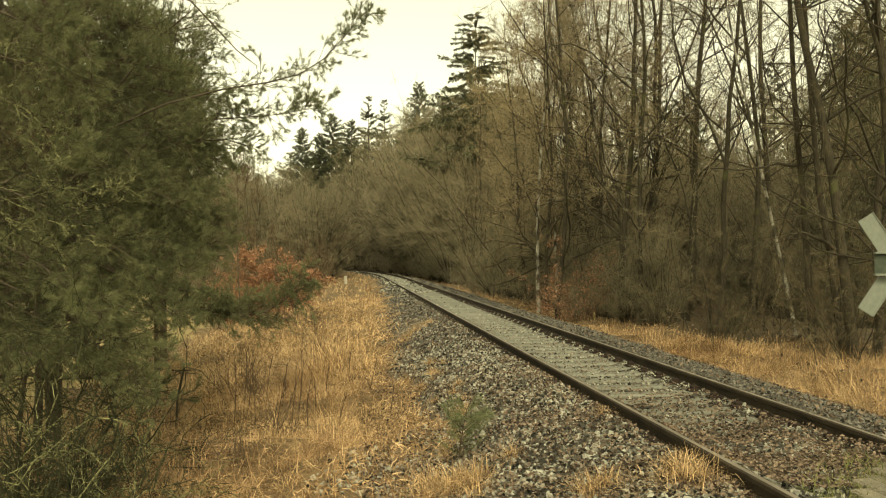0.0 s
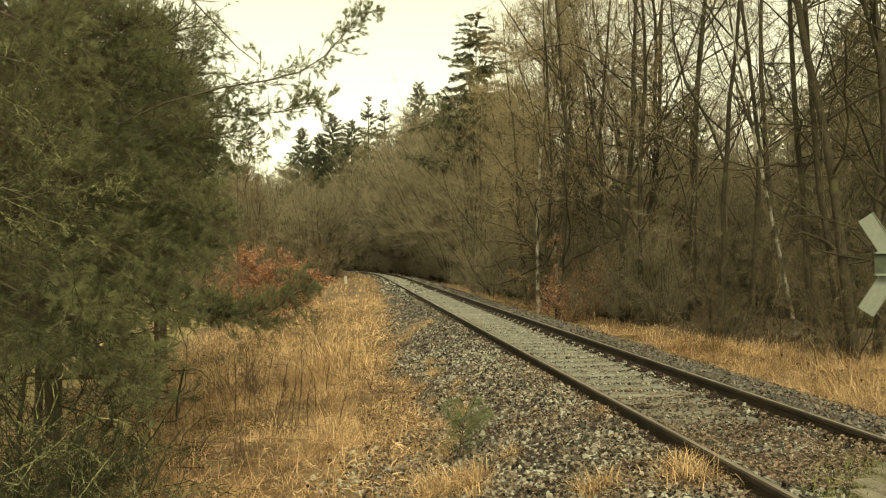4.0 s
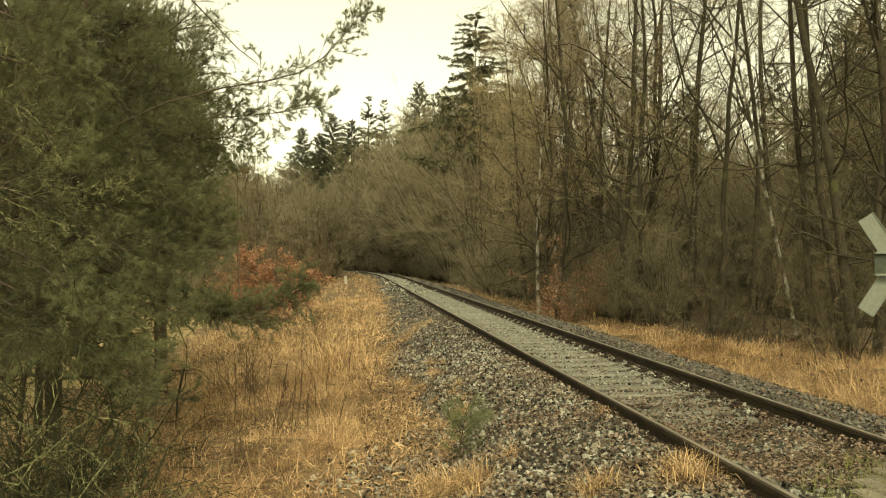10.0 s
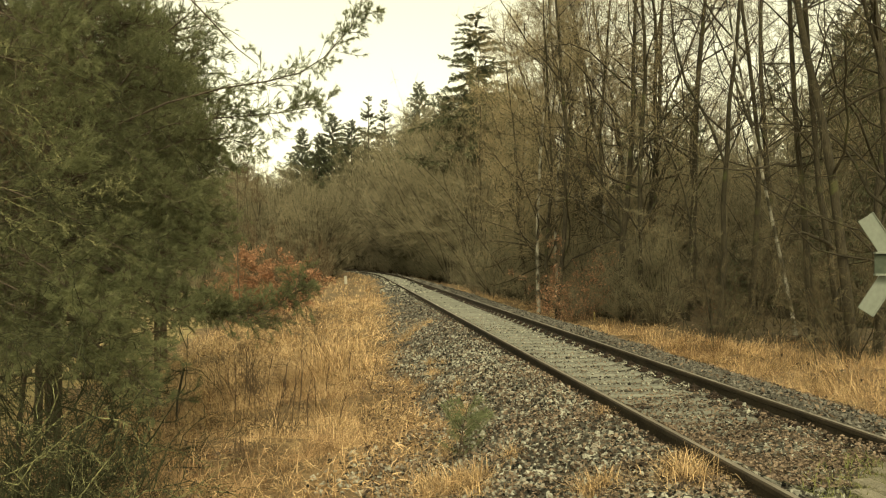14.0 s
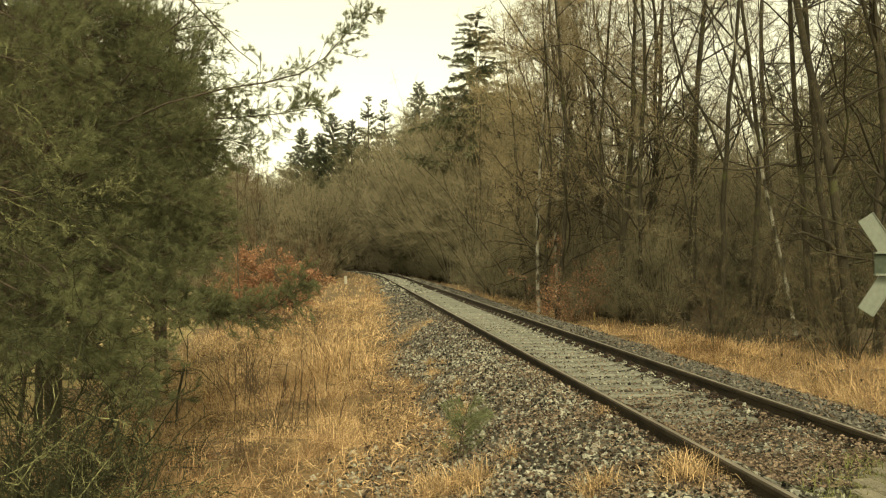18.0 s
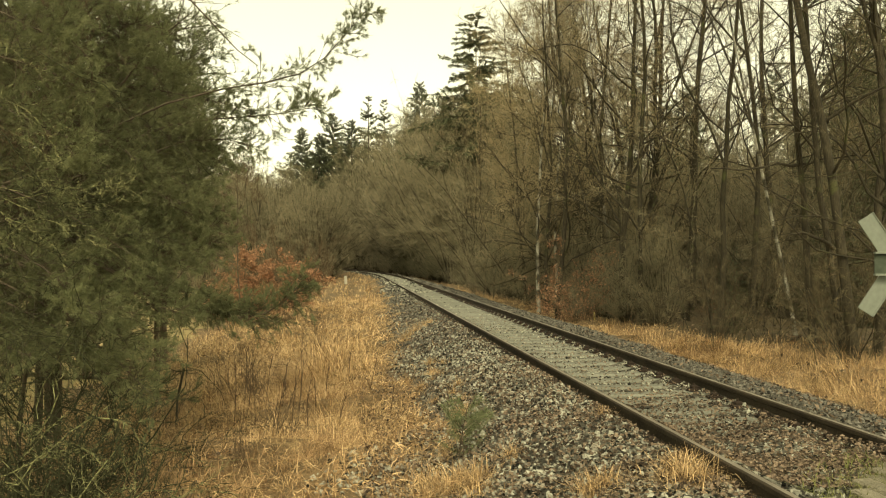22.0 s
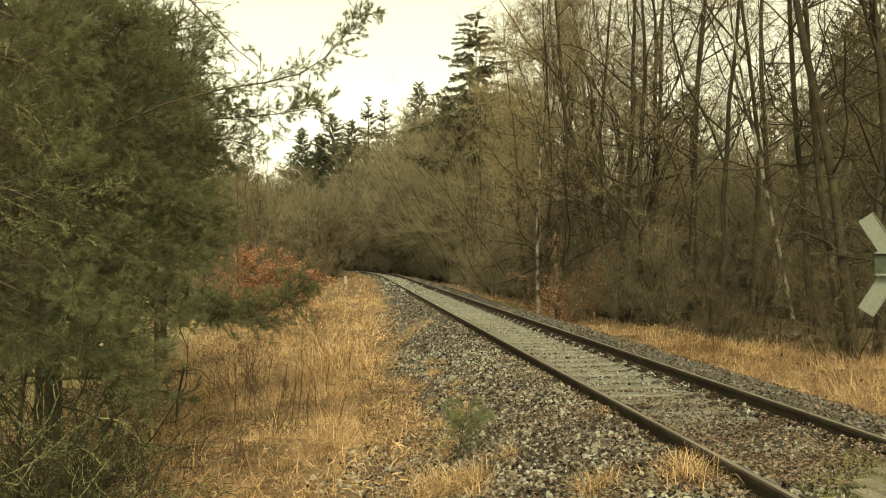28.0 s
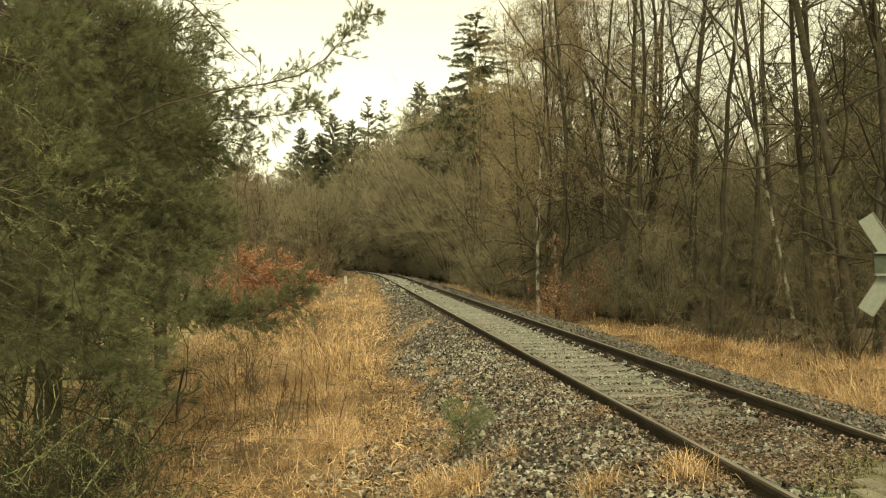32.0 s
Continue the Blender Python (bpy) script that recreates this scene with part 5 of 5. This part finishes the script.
def build_spruces():
    g = np.random.default_rng(61)
    kinds = [spruce_meshes(500 + i, 18, 0.2, 5.6, 200, 80, 0.0, 0.10, 0.15, 0.3, 0.85) for i in range(3)]
    deep = [spruce_meshes(520 + i, 18, 0.2, 5.2, 85, 15) for i in range(2)]
    close = spruce_meshes(530, 18, 0.2, 5.2, 110, 60, 0.0, 0.10, 0.13)
    airy = spruce_meshes(510, 20, 0.16, 8.8, 120, 170, 0.6, 0.085, 0.13, 0.40, 0.7, -0.28)
    spire = spruce_meshes(540, 18, 0.2, 5.8, 110, 90, 1.0, 0.10, 0.13, 0.35, 0.9)
    dense = spruce_meshes(550, 18, 0.2, 7.4, 200, 90, 0.0, 0.10, 0.16, 0.3, 0.85)

    def tall(u, top, y, full):
        return (1.377 - (top - 456.1) / 1621.2 * y - float(ground_z(at_px(u, y), y))) / full

    place_spruce("tall airy spruce with drooping boughs above the wood", airy, at_px(842, 72), 72.0, 10, tall(842, 22, 72, 20), "tall spruces", 0.1)
    far = [(742, 145, 112, "pointed spruce behind the bare trees"), (652, 172, 150, "tall spruce on the skyline"), (680, 178, 152, "narrow spruce on the skyline"), (588, 200, 168, "dark spruce at the far bend"),
           (566, 235, 167, "broad dark spruce at the far bend"), (535, 226, 170, "ragged spruce at the far bend"), (622, 212, 160, "dark spruce at the far bend"), (785, 172, 96, "dark spruce beside the tall one"),
           (430, 288, 175, "small dark spruce on the far slope"), (456, 306, 178, "small dark spruce on the far slope"), (408, 285, 170, "dark spruce beyond the meadow")]
    for i, (u, top, y, label) in enumerate(far):
        thin = i in (1, 2)
        place_spruce(label, spire if thin else dense if i in (3, 4, 5, 6, 8, 9, 10) else kinds[i % 3], at_px(u, y), float(y), 50 * i, tall(u, top, y, 18), "skyline spruces", 0.08 if i < 8 else 0)
    for i in range(34):
        u, y = g.uniform(1010, 1590), g.uniform(38, 60)
        place_spruce("dark spruce deep inside the wood", deep[i % 2], at_px(u, y), y, g.uniform(0, 360), tall(u, g.uniform(225, 320), y, 18), "spruces deep in the wood")
    for n, (u, y, k) in enumerate(((1490, 31, 0.55), (1215, 40, 0.52), (1590, 26, 0.5), (1525, 27, 0.5), (1560, 29, 0.6), (1430, 34, 0.45), (1475, 36, 0.6), (1540, 33, 0.6), (1580, 30, 0.55), (1505, 26, 0.28), (1450, 28, 0.28), (1555, 24, 0.3))):
        place_spruce("dark conifer between the bare trees", close, at_px(u, y), float(y), 40 * n, k, "conifers in the wood", 0.08)
    for n, u in enumerate((1300, 1450, 1560)):
        y = 23.5 + 1.5 * (n % 4)
        place_spruce("small dark spruce among the shrubs", close, at_px(u, y), y, 60 * n, tall(u, 430 - 25 * (n % 3), y, 18), "small spruces in the wood")
    for n in range(9):
        s, d = 92 + 6 * n, 7.5 + 2.0 * g.uniform()
        x, y = (float(q) for q in along(s, d))
        place_spruce("low dark spruce under the bare trees at the bend", close, x, y, 70 * n, g.uniform(0.22, 0.42), "low spruces at the bend")
    soft = spruce_meshes(560, 18, 0.14, 3.4, 70, 110, 0.0, 0.10, 0.12, 0.6, 0.4)
    for n, (u, top, y) in enumerate(((1145, 75, 44), (1118, 150, 50), (1222, 150, 52), (1372, 110, 46), (1515, 5, 38), (1560, 60, 34), (1490, 110, 48), (1190, 190, 50), (1040, 170, 56))):
        place_spruce("pine with a soft dark green crown inside the wood", soft, at_px(u, y), float(y), 50 * n, tall(u, top, y, 18), "pines inside the wood", 0.08, "pine_tree")
    # dark young spruces that close the wood behind the bare trees
    n = 0
    while n < 16:
        s, d = g.uniform(0, 100), g.uniform(30, 46)
        x, y = (float(q) for q in along(s, d))
        if y < 20 or x / y > 0.66:
            continue
        n += 1
        place_spruce("dark spruce deep inside the wood", deep[n % 2], x, y, g.uniform(0, 360), g.uniform(0.4, 0.62) + 0.12 * (d > 34), "spruces deep in the wood")


build_spruces()


def build_far_trees():
    """Bare trees round the bend, beyond the meadow and on all other sides."""
    g = np.random.default_rng(71)
    kinds = [tree_meshes(600 + i, 14, 0.11, BARK, HAZETWIG, fine=0.05, limbs=20, low=0.04, k=6, per=4, reach=1.4) for i in range(3)]
    fans = [dome_tree(610 + i, 10.0, 7.0 + 0.8 * i) for i in range(4)]
    tall = [far_shrub(615 + i, 10.5, 11, 0.30, 0.011, 14, 15, -0.02, 0.6, 0.22, 0.18) for i in range(3)]
    bush = [far_shrub(620 + i, 2.6, 8, 0.5, 0.02, 5, 4) for i in range(3)]
    for n in range(22):
        s, d = g.uniform(60, 110), g.uniform(12, 36)
        x, y = (float(q) for q in along(s, d))
        place_tree("bare_tree", "bare broadleaved tree with a hazy brown crown at the bend", "tree", kinds[n % 3], x, y, g.uniform(0, 360), g.uniform(0.75, 1.05), "trees at the bend")
    n = 0
    while n < 96:
        u, y = g.uniform(440, 900), g.uniform(66, 185)
        x = at_px(u, y)
        d = float(offset(x, y))
        if d < 5.0 or d > (13 if n < 44 else 26):
            continue
        n += 1
        rim = np.interp(u, [440, 540, 600, 640, 680, 720, 780, 840, 900], [350, 350, 350, 300, 250, 238, 230, 205, 150]) + (g.uniform(25, 110) if n % 3 == 0 else g.uniform(0, 40))
        high = 1.377 - (rim - 456.1) / 1621.2 * y - float(ground_z(x, y))
        place_shrub("bushy_tree", "rounded many-stemmed bare tree with hazy brown twigs", fans[n % 4], x, y, g.uniform(0, 360), min(2.6, max(0.5, high / 8.0)), "bushy trees at the bend")
    for n in range(36):
        u, y = 355 + 225 * (n + g.uniform()) / 36, g.uniform(92, 150)
        x = at_px(u, y)
        if offset(x, y) > -5:
            y = 88.0
            x = at_px(u, y)
        high = 1.377 - (np.interp(u, [365, 430, 515, 580], [300, 318, 325, 350]) + g.uniform(-5, 35) - 456.1) / 1621.2 * y - float(ground_z(x, y))
        place_shrub("bushy_tree", "rounded bare brown tree beyond the meadow", fans[n % 4], x, y, g.uniform(0, 360), high / 8.0, "bushy trees beyond the meadow")
    for n in range(16):
        s, d = 36 + 50 * (n + g.uniform()) / 16, 4.2 + 3.0 * g.uniform()
        x, y = (float(q) for q in along(s, d))
        place_shrub("bushy_tree", "rounded pale brown bush of fine twigs beside the line", fans[n % 4], x, y, g.uniform(0, 360), g.uniform(0.26, 0.46), "rounded bushes beside the line")
    # their pale twig colour lightens the deep shade between the trunks
    for n in range(18):
        s, d = 25 + 26 * (n + g.uniform()) / 18, 5.0 + 4.5 * g.uniform()
        x, y = (float(q) for q in along(s, d))
        place_shrub("bushy_tree", "rounded pale brown bush of fine twigs under the trees", fans[n % 4], x, y, g.uniform(0, 360), g.uniform(0.3, 0.58), "rounded bushes under the trees")
    for n in range(26):
        s, d = 66 + 74 * (n + g.uniform()) / 26, 3.9 + 1.6 * g.uniform()
        x, y = (float(q) for q in along(s, d))
        place_shrub("bushy_tree", "low rounded brown bush beside the line at the bend", fans[n % 4], x, y, g.uniform(0, 360), g.uniform(0.2, 0.36), "low bushes at the bend")
    for n in range(30):
        s, d = 14 + 15 * (n + g.uniform()) / 30, 4.5 + 2.6 * g.uniform()
        x, y = (float(q) for q in along(s, d))
        if x / y > 0.25:
            continue
        place_shrub("bushy_tree", "low pale brown bush of very fine twigs at the forest edge", fans[n % 4], x, y, g.uniform(0, 360), g.uniform(0.22, 0.4), "pale bushes at the forest edge")
    for n in range(16):
        u, y = 465 + 140 * (n + g.uniform()) / 16, g.uniform(176, 192)
        x = at_px(u, y)
        high = 1.377 - (np.interp(u, [465, 540, 605], [330, 335, 330]) + g.uniform(-5, 60) - 456.1) / 1621.2 * y - float(ground_z(x, y))
        place_shrub("bushy_tree", "rounded bare tree closing the view at the bend", fans[n % 4], x, y, g.uniform(0, 360), high / 8.0, "bushy trees closing the view")
    for n in range(56):
        u = 890 + 700 * (n + g.uniform()) / 56
        y = g.uniform(42, 58) if n % 2 else g.uniform(30, 42)
        x = at_px(u, y)
        if offset(x, y) < 8:
            continue
        rim = np.interp(u, [890, 980, 1100, 1180, 1400, 1470, 1568], [180, 150, 150, 240, 250, 200, 200]) + g.uniform(-20, 80) + (0 if n % 2 else 60)
        high = 1.377 - (rim - 456.1) / 1621.2 * y - float(ground_z(x, y))
        place_shrub("bushy_tree", "many-stemmed bare tree with hazy brown twigs inside the wood", tall[n % 3], x, y, g.uniform(0, 360), high / 11.2, "bushy trees inside the wood")
    for n in range(22):
        if n < 12:
            u, y, rim = 1165 + 270 * (n + g.uniform()) / 12, g.uniform(34, 46), g.uniform(240, 290)
        else:
            u, y, rim = 1425 + 165 * (n - 12 + g.uniform()) / 10, g.uniform(25, 33), g.uniform(130, 270)
        x = at_px(u, y)
        high = 1.377 - (rim - 456.1) / 1621.2 * y - float(ground_z(x, y))
        place_shrub("bushy_tree", "dense brown many-stemmed bare tree behind the edge trees", fans[n % 4] if n < 12 else tall[n % 3], x, y, g.uniform(0, 360), high / 9.3, "dense bushy trees inside the wood")
    for n in range(26):
        s, d = 78 + 95 * n / 26, (3.6 + g.uniform(0, 1.2))
        x, y = (float(q) for q in along(s, d))
        place_shrub("low_shrub", "low bare brown shrub at the foot of the wood", bush[n % 3], x, y, g.uniform(0, 360), g.uniform(0.7, 1.2), "low shrubs along the bend")
    for n in range(22):
        s, d = 84 + 60 * n / 22, -3.3 - g.uniform(0, 2.0)
        x, y = (float(q) for q in along(s, d))
        place_shrub("low_shrub", "low bare brown shrub on the bank beside the line", bush[n % 3], x, y, g.uniform(0, 360), g.uniform(0.3, 0.5), "low shrubs on the bank")
    for i in range(30):
        x, y = g.uniform(-62, -14), g.uniform(62, 135)
        if offset(x, y) > -6:
            continue
        if i % 2:
            place_tree("bare_tree", "bare brown tree beyond the meadow", "tree", kinds[i % 3], x, y, g.uniform(0, 360), g.uniform(0.6, 0.85), "trees beyond the meadow")
        else:
            place_shrub("bushy_tree", "rounded bare brown tree beyond the meadow", fans[i % 4], x, y, g.uniform(0, 360), g.uniform(0.6, 0.95), "bushy trees beyond the meadow")
    # one joined belt of coarse trees all round, far off
    geo = Geo()
    m = 700
    az = g.uniform(0, 2 * math.pi, m)
    r = np.where(np.cos(az) > 0.8, g.uniform(195, 230, m), g.uniform(130, 210, m))
    x, y = r * np.sin(az), r * np.cos(az)
    z = ground_z(x, y)
    h = g.uniform(9, 17, m)
    base = np.stack([x, y, z], -1)
    tp = np.stack([base, base + np.array([0, 0, 1.0]) * (h * 0.95)[:, None]], 1)
    tubes(geo, tp, taper(np.full(m, 0.16), 0.2, 2), 4)
    p, d, rr, t = sprout(g, tp, np.full((m, 2), 0.1), 44, 0.04, 1.0, 0.95, 0.25)
    L = np.repeat(h, 44) * 0.22 * (1.15 - t) + 0.6
    spikes(geo, p, p + unit(d + np.array([0, 0, 0.2])) * L[:, None], 0.12)
    ob = new("distant_woods", geo.mesh("distant_woods", HAZETWIG))
    tagged(ob, "distant leafless woods round the railway", "woods", kind="stuff")


build_far_trees()


# ---- small things ----
def build_small():
    g = np.random.default_rng(81)
    # fallen log and its upturned branch beside the track
    y = 56.0
    x = at_px(844, y)
    log = thing("fallen_log", "dark fallen log with an upturned branch beside the ballast", "log", pose(x, y, float(ground_z(x, y)) + 0.12, 0, 0, -32))
    geo = Geo()
    tubes(geo, grow(g, np.array([[-0.7, 0, 0]]), np.array([[1.0, 0, -0.02]]), np.array([1.6]), 6, 0.05), taper([0.14], 0.7, 6), 8)
    part("trunk", geo, WOOD, log)
    geo = Geo()
    tubes(geo, grow(g, np.array([[-0.5, 0, 0.05]]), np.array([[-0.5, 0, 1.0]]), np.array([1.2]), 6, 0.12), taper([0.05], 0.4, 6), 5)
    part("branch", geo, WOOD, log)
    # pale marker stone on the bank, and a short yellow peg in the verge
    for name, label, u, y, wide, high, mat in (("marker_stone", "pale weathered marker stone on the grassy bank", 612, 70.0, 0.10, 0.5, MARKER), ("survey_peg", "short yellow wooden peg in the dry verge grass", 1052, 27.0, 0.022, 0.24, PEG)):
        x = at_px(u, y)
        geo = Geo()
        box(geo, -wide, wide, -0.6 * wide, 0.6 * wide, -0.25, high, chamfer=0.4 * wide)
        ob = new(name, geo.mesh(name, mat))
        ob.matrix_basis = pose(x, y, float(ground_z(x, y)), 2, -3, 12)
        tagged(ob, label, name.replace("_", " "))
    # cut stake on the slope
    y = 11.2
    x = at_px(312, y)
    geo = Geo()
    z = float(ground_z(x, y))
    tubes(geo, np.array([[(0, 0, -0.2), (0.02, 0, 0.3), (0.10, 0, 0.66)]]), np.array([[0.016, 0.014, 0.014]]), 7)
    geo.add([(0.10 + 0.014 * math.cos(i), 0.014 * math.sin(i), 0.663) for i in np.arange(7) * 0.9], [list(range(7))])
    ob = new("cut_stem", geo.mesh("cut_stem", BARK))
    ob.matrix_basis = pose(x, y, z + 0.1)
    tagged(ob, "cut-off dark woody stem standing in the grass", "stump", "")
    # long lichen-covered boughs reaching in beside the pine
    boughs = []
    for n in range(9):
        high = 1.0 + 1.45 * n / 8
        boughs.append(((-4.35 + g.uniform(-0.1, 0.2), 7.4 + g.uniform(-0.5, 0.7), high), (1.0, g.normal(0, 0.2), -0.72 + g.normal(0, 0.12)), g.uniform(1.2, 2.3)))
    shrub = thing("lichen_tree", "small bare tree with long lichen-green boughs beside the pine", "tree", pose(-4.5, 7.4, float(ground_z(-4.5, 7.4))))
    z0 = shrub.matrix_basis.translation.z
    geo = Geo()
    tubes(geo, np.array([[(0, 0, -0.3), (0.03, 0, 1.5), (0.0, 0, 3.2), (0.05, 0, 5.6)]]), np.array([[0.07, 0.06, 0.045, 0.01]]), 8)
    part("trunk", geo, MOSSTWIG, shrub, smooth=True)
    for p, w, ln in boughs:
        geo = Geo()
        o = np.array(p) - np.array([-4.5, 7.4, z0])
        root = np.array([0.0, 0.0, o[2] - 0.1])
        tubes(geo, np.stack([np.zeros(3), o - root])[None], np.array([[0.007, 0.0048]]), 5)
        gnarled(geo, g, (o - root)[None], np.array([w]), np.array([ln]), np.array([0.004]), 20, 10, 0.085, 0.0)
        part("bough", geo, DARKTWIG, shrub, at=Matrix.Translation(root))
    # the arched bough that droops into the scrub
    reach = [
        (6.9, 0.9, [(-60, 890), (-10, 848), (28, 862), (66, 812), (120, 772), (175, 733), (205, 738), (235, 763), (250, 793), (236, 832)], 0.009, MOSSTWIG),
        (7.3, 0.9, [(-20, 880), (110, 800), (190, 720), (225, 680), (255, 700), (268, 745)], 0.006, MOSSTWIG),
        (7.0, 0.9, [(-60, 870), (60, 815), (120, 796), (165, 800), (190, 830)], 0.008, MOSSTWIG),
        (7.0, 3.3, [(-60, 310), (0, 344), (58, 378), (112, 402), (160, 424), (216, 458)], 0.004, MOSSTWIG),
        (7.1, 3.9, [(-60, 150), (0, 237), (48, 291), (97, 359), (141, 407)], 0.007, DARKTWIG),
        (7.0, 3.6, [(-60, 240), (0, 276), (48, 320), (107, 334), (189, 373)], 0.005, DARKTWIG),
        (7.2, 3.1, [(-60, 350), (0, 378), (44, 402), (87, 431), (116, 465)], 0.005, MOSSTWIG),
        (7.1, 4.0, [(-60, 150), (0, 172), (58, 203), (97, 262), (102, 281)], 0.004, MOSSTWIG),
        (7.4, 4.4, [(60, 90), (189, 150), (243, 218), (291, 247), (359, 286)], 0.006, DARKTWIG),
        (7.4, 3.4, [(80, 350), (184, 330), (223, 330), (243, 286)], 0.004, MOSSTWIG),
        (7.3, 2.9, [(120, 410), (233, 422), (286, 427), (311, 461)], 0.004, DARKTWIG),
        (7.3, 2.7, [(-20, 480), (60, 490), (130, 530), (170, 585), (250, 610)], 0.004, DARKTWIG),
        (7.2, 3.5, [(-60, 200), (20, 235), (60, 255), (90, 290), (130, 360)], 0.0035, MOSSTWIG),
        (7.3, 3.0, [(60, 345), (120, 330), (170, 345), (215, 325), (240, 290)], 0.003, MOSSTWIG),
        (7.2, 2.8, [(-40, 400), (20, 405), (60, 430), (150, 470)], 0.004, DARKTWIG),
        (7.1, 3.3, [(20, 300), (60, 310), (100, 338), (140, 350), (210, 372)], 0.0035, MOSSTWIG),
        (7.3, 3.8, [(-40, 60), (0, 70), (30, 95), (80, 140)], 0.003, MOSSTWIG),
        (6.9, 1.4, [(-60, 700), (10, 690), (60, 730), (110, 740), (150, 790)], 0.005, DARKTWIG),
        (7.0, 1.2, [(-60, 760), (20, 740), (80, 770), (130, 830), (150, 870)], 0.005, MOSSTWIG),
    ]
    for y, stem, sights, r, bark in reach:
        geo = Geo()
        path = curve_through([(at_px(a, y) + 4.5, y - 7.4, 1.377 - (b - 456.1) / 1621.2 * y - z0) for a, b in sights], 14)
        path = np.concatenate([[(0, 0, stem)], path]) + g.normal(0, 0.013, (15, 3))
        root = path[0].copy()
        path = path - root
        tubes(geo, path[None], taper([r * 0.75], 0.4, 15), 6)
        p, d, q, t = sprout(g, path[None], taper([r], 0.4, 15), 20, 0.3, 1.0, 0.8, 0.25)
        sp = grow(g, p, d, g.uniform(0.08, 0.30, len(t)), 6, 0.4, -0.03)
        tubes(geo, sp, taper(np.full(len(t), 0.0027), 0.5, 6), 3)
        p, d, q, t = sprout(g, sp, np.full(sp.shape[:2], 0.003), 8, 0.05, 1.0, 1.0, 0.4)
        spikes(geo, p, p + d * g.uniform(0.02, 0.07, (len(t), 1)), 0.0022)
        part("bough", geo, bark, shrub, "crooked lichen-grown bough arching down", at=Matrix.Translation(root))


build_small()


# ---- wind ----
def gust(t):
    """Strength of the wind over the clip; freshest at the start and the end."""
    return 0.55 + 0.35 * math.exp(-t / 1.5) + 0.75 * max(0.0, (t - 26.5) / 5.5)


TIP_RISE = [-4, -1, -1, -1, 1, 1, 2, 6, 2, 3, 0, 2, 0, -3, -1, -2, -2, -4, -3, -3, -4, -1, -3, -4, -4, -4, -4, -3, -3, 0, -7, 0, -6]


def motions():
    for i, (br, base, az, ln, series) in enumerate(PINE_BRANCHES):
        axis = Vector((math.sin(az), -math.cos(az), 0))
        rows = []
        for n in range(65):
            t = n * 0.5
            if series == 1:
                lift = np.interp(t, np.arange(33), TIP_RISE) * 0.0058 / ln
                side = 0.25 * lift
            elif series == 2:
                lift = (0.018 * math.sin(2.4 * t + 1) * gust(t) - 0.05 * max(0.0, (t - 28.5) / 3.5)) / ln
                side = 0.004 * math.sin(1.7 * t)
            else:
                w = gust(t) * 0.013 / max(ln, 0.8)
                lift = w * (math.sin(2.1 * t + 1.7 * i) + 0.6 * math.sin(3.3 * t + 2.9 * i))
                side = w * 0.8 * math.sin(1.6 * t + 2.3 * i)
            m = Matrix.Translation(base) @ Matrix.Rotation(side, 4, "Z") @ Matrix.Rotation(lift, 4, axis)
            rows.append((t, m))
        walk(br, rows)
    for i, (ob, degrees) in enumerate(SWAY):
        rest = ob.matrix_basis.copy()
        rows = []
        for n in range(43):
            t = min(32.0, n * 0.7619)
            a = degrees * gust(t) * (math.sin(1.25 * t + 1.9 * i) + 0.4 * math.sin(2.7 * t + i))
            rows.append((t, rest @ rest.to_quaternion().inverted().to_matrix().to_4x4() @ Euler((radians(a * 0.4), radians(a), 0)).to_matrix().to_4x4() @ rest.to_quaternion().to_matrix().to_4x4()))
        walk(ob, rows)


motions()
